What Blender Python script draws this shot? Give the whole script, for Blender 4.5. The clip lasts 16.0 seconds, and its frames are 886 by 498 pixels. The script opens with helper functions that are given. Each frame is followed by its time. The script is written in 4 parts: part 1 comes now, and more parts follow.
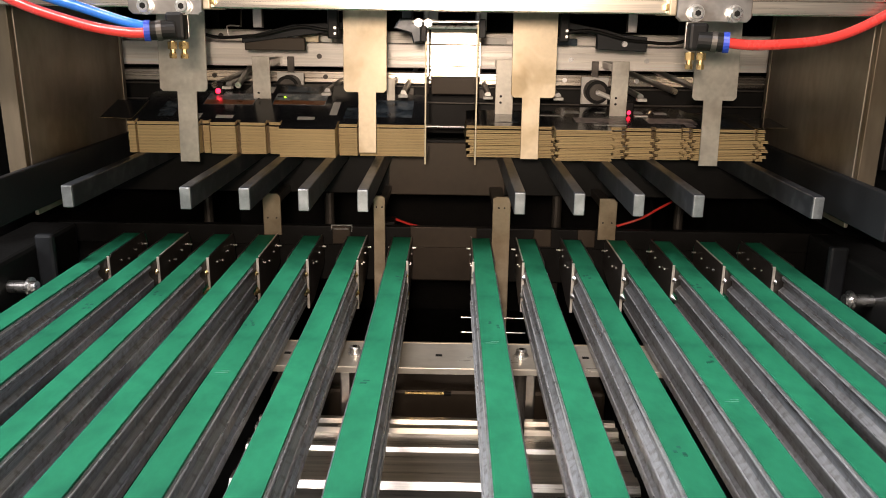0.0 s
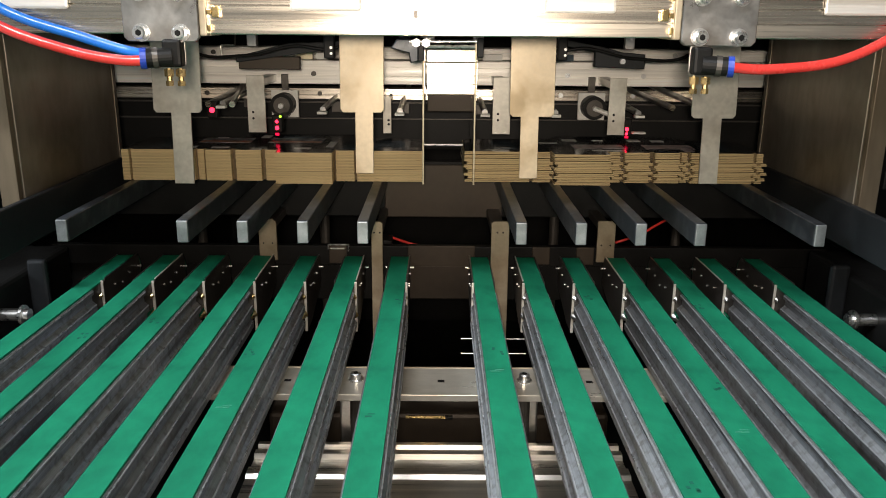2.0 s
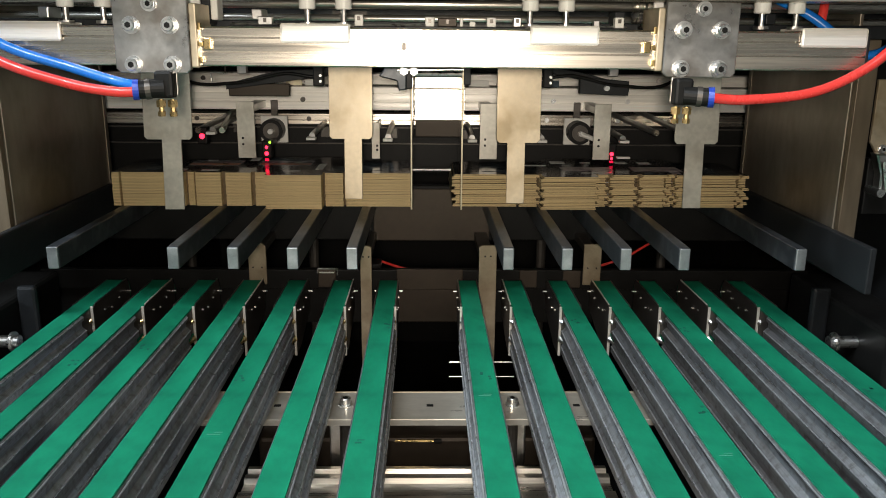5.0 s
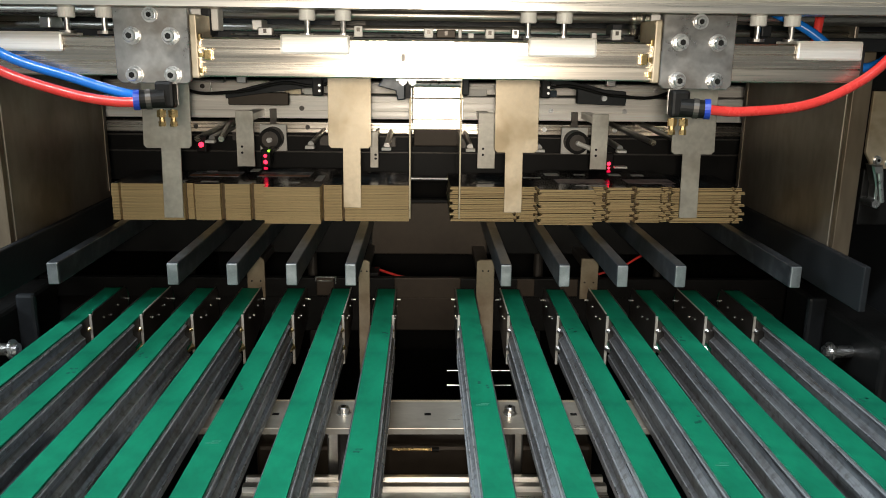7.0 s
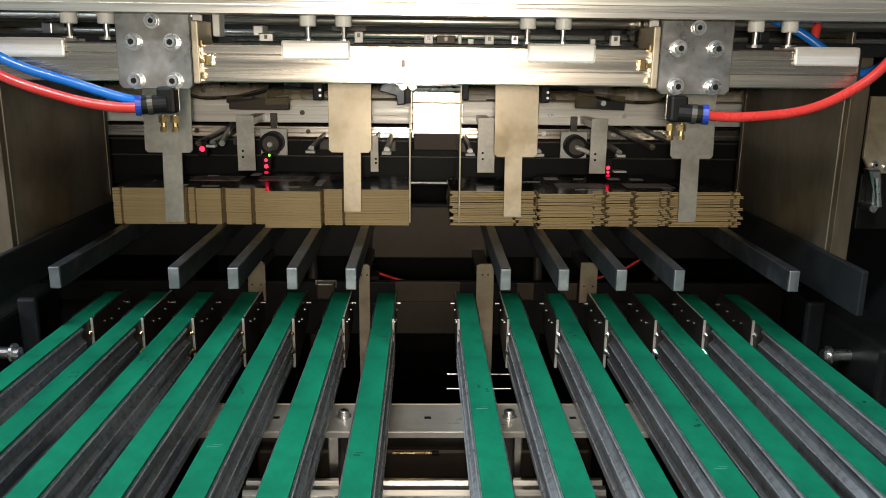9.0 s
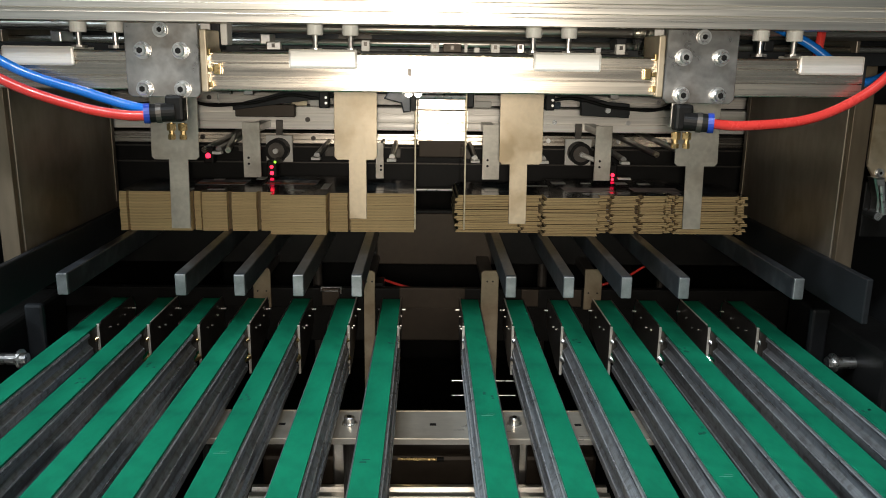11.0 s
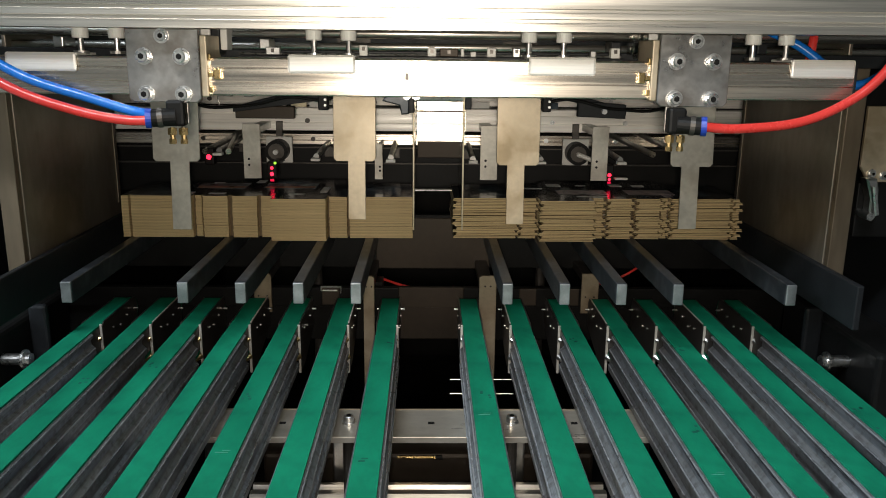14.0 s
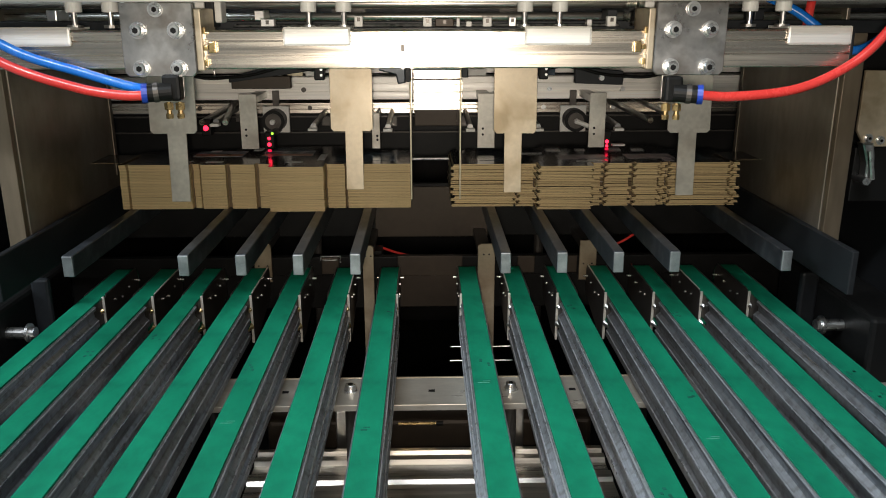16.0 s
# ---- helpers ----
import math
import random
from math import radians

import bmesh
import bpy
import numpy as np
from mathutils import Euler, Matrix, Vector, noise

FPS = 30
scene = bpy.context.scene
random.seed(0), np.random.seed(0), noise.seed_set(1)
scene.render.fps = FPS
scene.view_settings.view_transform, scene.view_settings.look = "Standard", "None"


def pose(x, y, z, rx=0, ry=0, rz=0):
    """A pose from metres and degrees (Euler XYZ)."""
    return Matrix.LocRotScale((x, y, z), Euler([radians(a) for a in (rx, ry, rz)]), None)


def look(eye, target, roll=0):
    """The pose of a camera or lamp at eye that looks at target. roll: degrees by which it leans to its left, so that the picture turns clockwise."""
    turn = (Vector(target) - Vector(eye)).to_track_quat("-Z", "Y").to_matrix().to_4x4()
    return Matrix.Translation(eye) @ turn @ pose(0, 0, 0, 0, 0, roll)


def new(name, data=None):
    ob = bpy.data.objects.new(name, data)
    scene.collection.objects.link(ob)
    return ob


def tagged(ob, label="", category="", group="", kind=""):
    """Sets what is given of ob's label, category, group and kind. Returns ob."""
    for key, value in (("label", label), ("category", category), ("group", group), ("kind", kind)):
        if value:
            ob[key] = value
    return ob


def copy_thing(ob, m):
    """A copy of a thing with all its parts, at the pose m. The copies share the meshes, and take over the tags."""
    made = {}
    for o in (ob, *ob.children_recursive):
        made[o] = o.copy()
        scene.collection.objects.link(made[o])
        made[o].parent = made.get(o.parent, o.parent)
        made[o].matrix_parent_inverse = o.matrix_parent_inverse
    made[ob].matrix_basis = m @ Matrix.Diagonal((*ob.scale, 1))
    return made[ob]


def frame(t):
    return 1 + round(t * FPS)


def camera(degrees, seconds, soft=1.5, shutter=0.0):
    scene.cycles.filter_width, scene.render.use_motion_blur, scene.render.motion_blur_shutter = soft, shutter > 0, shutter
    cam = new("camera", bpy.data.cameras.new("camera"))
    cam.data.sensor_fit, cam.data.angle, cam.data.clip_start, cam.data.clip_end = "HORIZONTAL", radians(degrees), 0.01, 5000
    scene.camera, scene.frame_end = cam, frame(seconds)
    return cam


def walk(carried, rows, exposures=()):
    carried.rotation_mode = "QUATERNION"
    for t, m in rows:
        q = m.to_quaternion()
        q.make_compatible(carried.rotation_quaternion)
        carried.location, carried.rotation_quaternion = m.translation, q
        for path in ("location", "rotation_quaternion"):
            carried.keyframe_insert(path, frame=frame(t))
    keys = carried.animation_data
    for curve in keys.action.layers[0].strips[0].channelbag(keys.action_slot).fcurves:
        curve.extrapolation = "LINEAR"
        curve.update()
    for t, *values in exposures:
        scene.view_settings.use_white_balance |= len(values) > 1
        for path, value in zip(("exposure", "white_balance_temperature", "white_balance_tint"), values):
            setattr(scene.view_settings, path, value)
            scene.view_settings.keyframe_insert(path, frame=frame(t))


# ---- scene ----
cam = camera(58.0, 16.0, soft=0.95, shutter=0.5)
PATH = [
    (0, (0.009, -0.764, 0.234), (-0.007, 1.157, -0.32), 0.8),
    (0.5, (0.004, -0.757, 0.24), (0.002, 1.162, -0.325), 0.4),
    (1, (0.0, -0.748, 0.243), (0.001, 1.169, -0.327), 0.2),
    (1.5, (-0.002, -0.751, 0.248), (0.006, 1.17, -0.31), 0.3),
    (2, (-0.002, -0.751, 0.249), (0.011, 1.172, -0.298), 0.5),
    (2.5, (-0.004, -0.748, 0.251), (0.017, 1.177, -0.292), 0.7),
    (3, (-0.006, -0.747, 0.254), (0.021, 1.179, -0.284), 0.6),
    (3.5, (-0.006, -0.751, 0.255), (0.026, 1.179, -0.271), 0.7),
    (4, (-0.003, -0.755, 0.256), (0.035, 1.177, -0.262), 0.6),
    (6.5, (-0.002, -0.76, 0.26), (0.046, 1.179, -0.229), 0.6),
    (7, (-0.003, -0.761, 0.261), (0.046, 1.178, -0.227), 0.7),
    (7.5, (-0.003, -0.761, 0.262), (0.046, 1.178, -0.224), 0.7),
    (8, (-0.005, -0.76, 0.261), (0.045, 1.18, -0.221), 0.8),
    (8.5, (-0.004, -0.761, 0.262), (0.045, 1.179, -0.22), 0.8),
    (9, (-0.003, -0.764, 0.263), (0.046, 1.176, -0.218), 0.7),
    (11.5, (-0.006, -0.767, 0.267), (0.035, 1.177, -0.201), 0.8),
    (12, (-0.006, -0.769, 0.269), (0.036, 1.175, -0.2), 0.9),
    (12.5, (-0.004, -0.772, 0.27), (0.04, 1.171, -0.201), 0.7),
    (13, (0.001, -0.775, 0.271), (0.042, 1.168, -0.204), 0.7),
    (13.5, (0.0, -0.774, 0.272), (0.042, 1.168, -0.207), 0.5),
    (14, (-0.003, -0.774, 0.272), (0.037, 1.167, -0.207), 0.6),
    (14.5, (-0.003, -0.774, 0.272), (0.037, 1.166, -0.212), 0.5),
    (15, (-0.004, -0.773, 0.272), (0.037, 1.165, -0.222), 0.5),
    (15.5, (-0.001, -0.775, 0.274), (0.035, 1.152, -0.262), 0.1),
    (16, (-0.002, -0.777, 0.279), (0.039, 1.14, -0.289), -0.1),
]
walk(cam, [(t, look(eye, target, roll)) for t, eye, target, roll in PATH],
     exposures=[(0, 0.58, 7450, 26), (1, 0.44, 7100, 21), (2.7, 0.33, 6750, 16), (7, 0.13, 6550, 14), (12.5, -0.15, 6480, 14), (14.5, -0.17, 6480, 14), (16, -0.01, 6450, 15)])

# ---------------------------------------------------------------- light
world = bpy.data.worlds.new("world")
scene.world = world
world.use_nodes = True
world.node_tree.nodes["Background"].inputs[0].default_value = (0.85, 0.92, 1.0, 1)
world.node_tree.nodes["Background"].inputs[1].default_value = 0.05



def area_lamp(name, eye, target, sx, sy, watts, colour):
    data = bpy.data.lights.new(name, "AREA")
    data.shape, data.size, data.size_y, data.energy, data.color = "RECTANGLE", sx, sy, watts, colour
    ob = new(name, data)
    ob.matrix_world = look(eye, target)
    return ob


area_lamp("hall_lamp", (-2.75, -0.95, 1.95), (0, -0.2, 0.0), 1.2, 0.9, 94, (0.74, 0.91, 1.0))
area_lamp("ceiling_tube", (-0.50, -1.85, 2.1), (0.1, -0.3, 0.0), 1.0, 0.12, 43, (0.87, 0.96, 1.0))
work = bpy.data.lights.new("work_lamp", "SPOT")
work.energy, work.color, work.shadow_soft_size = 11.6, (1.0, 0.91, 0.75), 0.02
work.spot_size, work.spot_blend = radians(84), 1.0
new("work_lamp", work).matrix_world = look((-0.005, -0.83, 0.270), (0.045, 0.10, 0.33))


# ---------------------------------------------------------------- materials
def material(name, colour, rough=0.5, metal=0.0, var=0.15, scale=30.0, bump=0.0, stretch=(1, 1, 1), stain=None, stain_amount=0.4, rvar=0.1, coat=0.0, spec=0.5):
    """Base colour with grain at two scales, roughness variation, and a little relief."""
    m = bpy.data.materials.new(name)
    m.use_nodes = True
    nt = m.node_tree
    N, L = nt.nodes, nt.links
    b = N["Principled BSDF"]
    b.inputs["Metallic"].default_value = metal
    b.inputs["Coat Weight"].default_value = coat
    b.inputs["Specular IOR Level"].default_value = spec
    co = N.new("ShaderNodeTexCoord")
    mp = N.new("ShaderNodeMapping")
    mp.inputs["Scale"].default_value = stretch
    L.new(co.outputs["Object"], mp.inputs["Vector"])
    n1 = N.new("ShaderNodeTexNoise")
    n1.inputs["Scale"].default_value, n1.inputs["Detail"].default_value = scale, 6
    n2 = N.new("ShaderNodeTexNoise")
    n2.inputs["Scale"].default_value, n2.inputs["Detail"].default_value = scale * 9, 4
    L.new(mp.outputs[0], n1.inputs["Vector"])
    L.new(mp.outputs[0], n2.inputs["Vector"])
    add = N.new("ShaderNodeMath")
    add.operation = "MULTIPLY_ADD"
    add.inputs[1].default_value = 0.45
    L.new(n2.outputs["Fac"], add.inputs[0])
    L.new(n1.outputs["Fac"], add.inputs[2])
    ramp = N.new("ShaderNodeMapRange")
    ramp.inputs["From Min"].default_value, ramp.inputs["From Max"].default_value = 0.45, 1.0
    ramp.inputs["To Min"].default_value, ramp.inputs["To Max"].default_value = 1 - var, 1 + var
    L.new(add.outputs[0], ramp.inputs["Value"])
    info = N.new("ShaderNodeObjectInfo")
    rnd = N.new("ShaderNodeMapRange")
    rnd.inputs["To Min"].default_value, rnd.inputs["To Max"].default_value = 1 - var * 0.35, 1 + var * 0.35
    L.new(info.outputs["Random"], rnd.inputs["Value"])
    mul = N.new("ShaderNodeMath")
    mul.operation = "MULTIPLY"
    L.new(ramp.outputs[0], mul.inputs[0])
    L.new(rnd.outputs[0], mul.inputs[1])
    sc = N.new("ShaderNodeVectorMath")
    sc.operation = "SCALE"
    sc.inputs[0].default_value = colour
    L.new(mul.outputs[0], sc.inputs["Scale"])
    out = sc.outputs[0]
    if stain:
        n3 = N.new("ShaderNodeTexNoise")
        n3.inputs["Scale"].default_value, n3.inputs["Detail"].default_value = scale * 1.1, 4
        n3.inputs["Distortion"].default_value = 0.15
        L.new(co.outputs["Object"], n3.inputs["Vector"])
        r3 = N.new("ShaderNodeMapRange")
        r3.inputs["From Min"].default_value, r3.inputs["From Max"].default_value = 0.48, 0.68
        r3.inputs["To Max"].default_value = stain_amount
        L.new(n3.outputs["Fac"], r3.inputs["Value"])
        mix = N.new("ShaderNodeMix")
        mix.data_type = "RGBA"
        L.new(r3.outputs[0], mix.inputs["Factor"])
        L.new(out, mix.inputs["A"])
        mix.inputs["B"].default_value = (*stain, 1)
        out = mix.outputs["Result"]
    L.new(out, b.inputs["Base Color"])
    rr = N.new("ShaderNodeMapRange")
    rr.inputs["From Min"].default_value, rr.inputs["From Max"].default_value = 0.4, 1.0
    rr.inputs["To Min"].default_value, rr.inputs["To Max"].default_value = max(0.02, rough - rvar), rough + rvar
    L.new(add.outputs[0], rr.inputs["Value"])
    L.new(rr.outputs[0], b.inputs["Roughness"])
    if bump:
        bp = N.new("ShaderNodeBump")
        bp.inputs["Strength"].default_value, bp.inputs["Distance"].default_value = bump, 0.0006
        L.new(add.outputs[0], bp.inputs["Height"])
        L.new(bp.outputs[0], b.inputs["Normal"])
    return m


def glowing(name, colour, strength):
    m = bpy.data.materials.new(name)
    m.use_nodes = True
    b = m.node_tree.nodes["Principled BSDF"]
    b.inputs["Base Color"].default_value = (*colour, 1)
    b.inputs["Emission Color"].default_value = (*colour, 1)
    b.inputs["Emission Strength"].default_value = strength
    return m


def clear_plastic():
    m = bpy.data.materials.new("clear_plastic")
    m.use_nodes = True
    b = m.node_tree.nodes["Principled BSDF"]
    b.inputs["Base Color"].default_value = (0.93, 0.92, 0.86, 1)
    b.inputs["Roughness"].default_value = 0.06
    b.inputs["IOR"].default_value = 1.2
    b.inputs["Transmission Weight"].default_value = 1.0
    return m


ALU = material("brushed_aluminium", (0.78, 0.73, 0.65), 0.31, 0.95, 0.30, 160, 0.14, (0.015, 1, 1), rvar=0.12)
ALU_PALE = material("anodised_aluminium", (0.88, 0.85, 0.79), 0.42, 0.2, 0.22, 160, 0.14, (0.015, 1, 1), rvar=0.14)
ALU_DULL = material("dull_aluminium", (0.64, 0.575, 0.49), 0.27, 0.95, 0.32, 160, 0.14, (0.015, 1, 1), rvar=0.09)
STEEL = material("bare_steel", (0.58, 0.57, 0.55), 0.34, 1.0, 0.16, 60, 0.06, (1, 1, 1), (0.42, 0.38, 0.33), 0.4)
TAN_STEEL = material("hazed_steel", (0.62, 0.525, 0.385), 0.44, 0.55, 0.26, 20, 0.05, (1, 1, 1), (0.30, 0.21, 0.10), 0.6)
POST_TAN = material("dulled_steel", (0.36, 0.29, 0.20), 0.5, 0.5, 0.2, 40, 0.05, (1, 1, 1), (0.2, 0.14, 0.08), 0.5)
SATIN = material("satin_steel", (0.56, 0.52, 0.445), 0.34, 0.5, 0.16, 30, 0.04, (0.4, 1, 1), (0.38, 0.32, 0.24), 0.5)
ZINC = material("zinc_plate", (0.64, 0.61, 0.54), 0.42, 0.35, 0.26, 24, 0.05, (1, 1, 1), (0.36, 0.31, 0.25), 0.6)
CLAMP = material("stained_steel", (0.47, 0.455, 0.435), 0.32, 0.85, 0.3, 26, 0.05, (1, 1, 1), (0.17, 0.135, 0.10), 0.75)
POST = material("brown_post", (0.20, 0.155, 0.105), 0.42, 0.5, 0.35, 16, 0.04, (1, 1, 0.2))
WALL_STEEL = material("sheet_steel", (0.275, 0.24, 0.195), 0.44, 0.7, 0.35, 14, 0.03, (1, 1, 0.35), (0.13, 0.10, 0.07), 0.6)
RAIL = material("worn_rail", (0.46, 0.48, 0.505), 0.38, 0.78, 0.5, 150, 0.12, (1, 0.035, 1), (0.17, 0.15, 0.13), 0.5, 0.14)
# Rubbed rail edge, pale so that the colour carries the highlight line
WORN_GLINT = material("rubbed_edge_glint", (0.58, 0.60, 0.62), 0.3, 0.6, 0.2, 60, 0.0, (1, 0.3, 1), (0.3, 0.3, 0.3), 0.5)
SIDE_DARK = material("oiled_steel", (0.10, 0.09, 0.08), 0.42, 0.6, 0.25, 40, 0.05)
BLACK = material("black_paint", (0.010, 0.0097, 0.0092), 0.45, 0.0, 0.3, 30, 0.05, spec=0.2)
CHAR = material("charcoal_paint", (0.018, 0.0195, 0.0215), 0.45, 0.0, 0.3, 20, 0.05, spec=0.25)
FORK = material("blued_steel", (0.055, 0.062, 0.07), 0.36, 0.45, 0.4, 60, 0.08, (1, 0.4, 1), (0.16, 0.17, 0.18), 0.4)
FORK_END = material("machined_end", (0.38, 0.40, 0.41), 0.4, 0.8, 0.25, 90, 0.1)
GREEN = material("green_belt", (0.003, 0.235, 0.124), 0.62, 0.0, 0.22, 30, 0.12, (1, 0.4, 1), (0.003, 0.115, 0.068), 0.5, 0.1, 0.0, 0.2)
GREEN_MARK = material("rubbed_mark", (0.004, 0.11, 0.07), 0.6, 0.0, 0.3, 200)
GREEN_PALE = material("pale_scratch", (0.10, 0.38, 0.26), 0.6, 0.0, 0.2, 200)
KRAFT = material("grey_board_edge", (0.56, 0.41, 0.212), 0.8, 0.0, 0.22, 120, 0.3, (0.15, 0.15, 6))
# Dark board: the glue seam, and shade painted into the front notches
KRAFT_DARK = material("seam_and_notch_shade", (0.16, 0.11, 0.06), 0.85, 0.0, 0.3, 120)
PRINT = material("dark_print", (0.016, 0.018, 0.022), 0.15, 0.0, 0.4, 22, 0.02, rvar=0.06)
# Blue-grey print; on the cartons it also carries some bluish glare
PRINT_BLUE = material("blue_grey_print", (0.045, 0.065, 0.085), 0.16, 0.0, 0.5, 60, 0.0, (1, 1, 1), (0.25, 0.30, 0.34), 0.5)
# Grey picture print, lightened to hold the glare on the falling carton
PRINT_GREY_GLARE = material("grey_print_glare", (0.24, 0.28, 0.31), 0.2, 0.0, 0.5, 70, 0.0, (1, 1, 1), (0.66, 0.69, 0.71), 0.8)
PRINT_PINK = material("pale_print", (0.50, 0.42, 0.42), 0.35, 0.0, 0.4, 90, 0.0, (1, 1, 1), (0.08, 0.06, 0.08), 0.8)
PRINT_RUST = material("russet_print", (0.34, 0.13, 0.05), 0.3, 0.0, 0.5, 70, 0.0, (1, 1, 1), (0.10, 0.05, 0.03), 0.7)
PRINT_WHITE = material("white_print", (0.72, 0.72, 0.70), 0.35, 0.0, 0.15, 60)
RED = material("red_tube", (0.80, 0.055, 0.045), 0.26, 0.0, 0.06, 40, 0.0, (1, 1, 1), None, 0, 0.04, 0.7)
BLUE = material("blue_tube", (0.008, 0.19, 0.72), 0.26, 0.0, 0.06, 40, 0.0, (1, 1, 1), None, 0, 0.04, 0.7)
BLUE_CAP = material("blue_collet", (0.02, 0.06, 0.42), 0.35, 0.0, 0.1, 40)
BRASS = material("brass", (0.72, 0.52, 0.24), 0.28, 1.0, 0.12, 80)
CHROME = material("bright_bolt", (0.80, 0.79, 0.77), 0.3, 1.0, 0.1, 200)
EDGE_WHITE = material("ground_edge", (0.82, 0.78, 0.70), 0.35, 0.4, 0.1, 80)
EDGE_TAN = material("polished_edge", (0.62, 0.54, 0.38), 0.4, 0.3, 0.25, 80)
WHITE_PL = material("white_plastic", (0.80, 0.79, 0.74), 0.45, 0.0, 0.08, 60)
BROWN = material("rust_brown_plate", (0.052, 0.039, 0.028), 0.5, 0.4, 0.25, 12, 0.05)
RUST = material("brown_plate", (0.06, 0.045, 0.032), 0.5, 0.4, 0.25, 14, 0.05)
CONCRETE = material("concrete", (0.30, 0.29, 0.27), 0.75, 0.0, 0.25, 3, 0.2)
PLASTER = material("hall_paint", (0.22, 0.205, 0.18), 0.8, 0.0, 0.12, 2, 0.1)
# Pale tone for the unseen wall behind the camera, chosen to bounce light
BOUNCE_WALL = material("pale_bounce_wall", (0.48, 0.465, 0.43), 0.75, 0.0, 0.10, 2, 0.1)
LED_RED = glowing("red_led", (1.0, 0.02, 0.05), 4.0)
# Weak emission standing in for red lamp light reflected below the sensor
LED_REFLECTION = glowing("red_lamp_reflection", (0.9, 0.004, 0.06), 0.8)
LED_GREEN = glowing("green_led", (0.35, 0.9, 0.05), 1.6)
CLEAR = clear_plastic()


# ---------------------------------------------------------------- mesh helpers
def box(x0, x1, y0, y1, z0, z1, bevel=0.0, bm=None):
    bm = bm or bmesh.new()
    r = bmesh.ops.create_cube(bm, size=1)
    bmesh.ops.scale(bm, vec=(x1 - x0, y1 - y0, z1 - z0), verts=r["verts"])
    bmesh.ops.translate(bm, vec=((x0 + x1) / 2, (y0 + y1) / 2, (z0 + z1) / 2), verts=r["verts"])
    if bevel:
        es = list({e for v in r["verts"] for e in v.link_edges})
        bmesh.ops.bevel(bm, geom=es, offset=bevel, segments=2, affect="EDGES", profile=0.5)
    return bm


def cyl(p, q, r, seg=14, bm=None, r2=None):
    bm = bm or bmesh.new()
    p, q = Vector(p), Vector(q)
    m = Matrix.Translation((p + q) / 2) @ (q - p).to_track_quat("Z", "Y").to_matrix().to_4x4()
    bmesh.ops.create_cone(bm, cap_ends=True, segments=seg, radius1=r, radius2=r if r2 is None else r2, depth=(q - p).length, matrix=m)
    return bm


def extrude(poly, axis, a, b, bevel=0.0, bm=None):
    """A closed outline pushed from a to b along an axis: x takes (y, z), y takes (x, z), z takes (x, y)."""
    bm = bm or bmesh.new()

    def at(u, v, w):
        return {"x": (w, u, v), "y": (u, w, v), "z": (u, v, w)}[axis]
    lo = [bm.verts.new(at(u, v, a)) for u, v in poly]
    hi = [bm.verts.new(at(u, v, b)) for u, v in poly]
    n = len(poly)
    fs = [bm.faces.new(lo[::-1]), bm.faces.new(hi)]
    fs += [bm.faces.new((lo[i], lo[(i + 1) % n], hi[(i + 1) % n], hi[i])) for i in range(n)]
    bmesh.ops.recalc_face_normals(bm, faces=fs)
    if bevel:
        bmesh.ops.bevel(bm, geom=list({e for f in fs[:2] for e in f.edges}), offset=bevel, segments=1, affect="EDGES")
    return bm


def tube(points, r, seg=12, rings=40):
    """A round hose along a smooth line through the points."""
    ps = [Vector(p) for p in points]
    ps = [2 * ps[0] - ps[1]] + ps + [2 * ps[-1] - ps[-2]]
    line = []
    k = len(ps) - 3
    for i in range(rings + 1):
        s = i / rings * k
        j = min(int(s), k - 1)
        u = s - j
        a, b, c, d = ps[j:j + 4]
        line.append(0.5 * ((2 * b) + (c - a) * u + (2 * a - 5 * b + 4 * c - d) * u * u + (3 * b - a - 3 * c + d) * u ** 3))
    bm = bmesh.new()
    last = None
    for i, p in enumerate(line):
        t = (line[min(i + 1, rings)] - line[max(i - 1, 0)]).normalized()
        s = t.cross(Vector((0, 1, 0.01))).normalized()
        w = s.cross(t)
        ring = [bm.verts.new(p + r * (math.cos(a) * s + math.sin(a) * w)) for a in [2 * math.pi * q / seg for q in range(seg)]]
        if last:
            for q in range(seg):
                bm.faces.new((last[q], last[(q + 1) % seg], ring[(q + 1) % seg], ring[q]))
        else:
            bm.faces.new(ring[::-1])
        last = ring
    bm.faces.new(last)
    bmesh.ops.recalc_face_normals(bm, faces=bm.faces)
    for f in bm.faces:
        f.smooth = True
    return bm


def mesh_of(name, bm, mats, smooth=False):
    me = bpy.data.meshes.new(name)
    if smooth:
        for f in bm.faces:
            f.smooth = len(f.verts) == 4
    bm.to_mesh(me)
    bm.free()
    for m in (mats if isinstance(mats, (list, tuple)) else [mats]):
        me.materials.append(m)
    return me


def part(name, bm, mats, parent, label="", smooth=False):
    ob = new(name, mesh_of(name, bm, mats, smooth))
    ob.parent = parent
    if label:
        ob["label"] = label
    return ob


def thing(name, label, category, group="", kind="", at=None):
    ob = new(name)
    ob.empty_display_size = 0.02
    if at is not None:
        ob.matrix_world = at
    return tagged(ob, label, category, group, kind)


def solid(name, bm, mats, label, category="", group="", kind="", at=None, smooth=False):
    ob = new(name, mesh_of(name, bm, mats, smooth))
    if at is not None:
        ob.matrix_world = at
    return tagged(ob, label, category, group, kind)


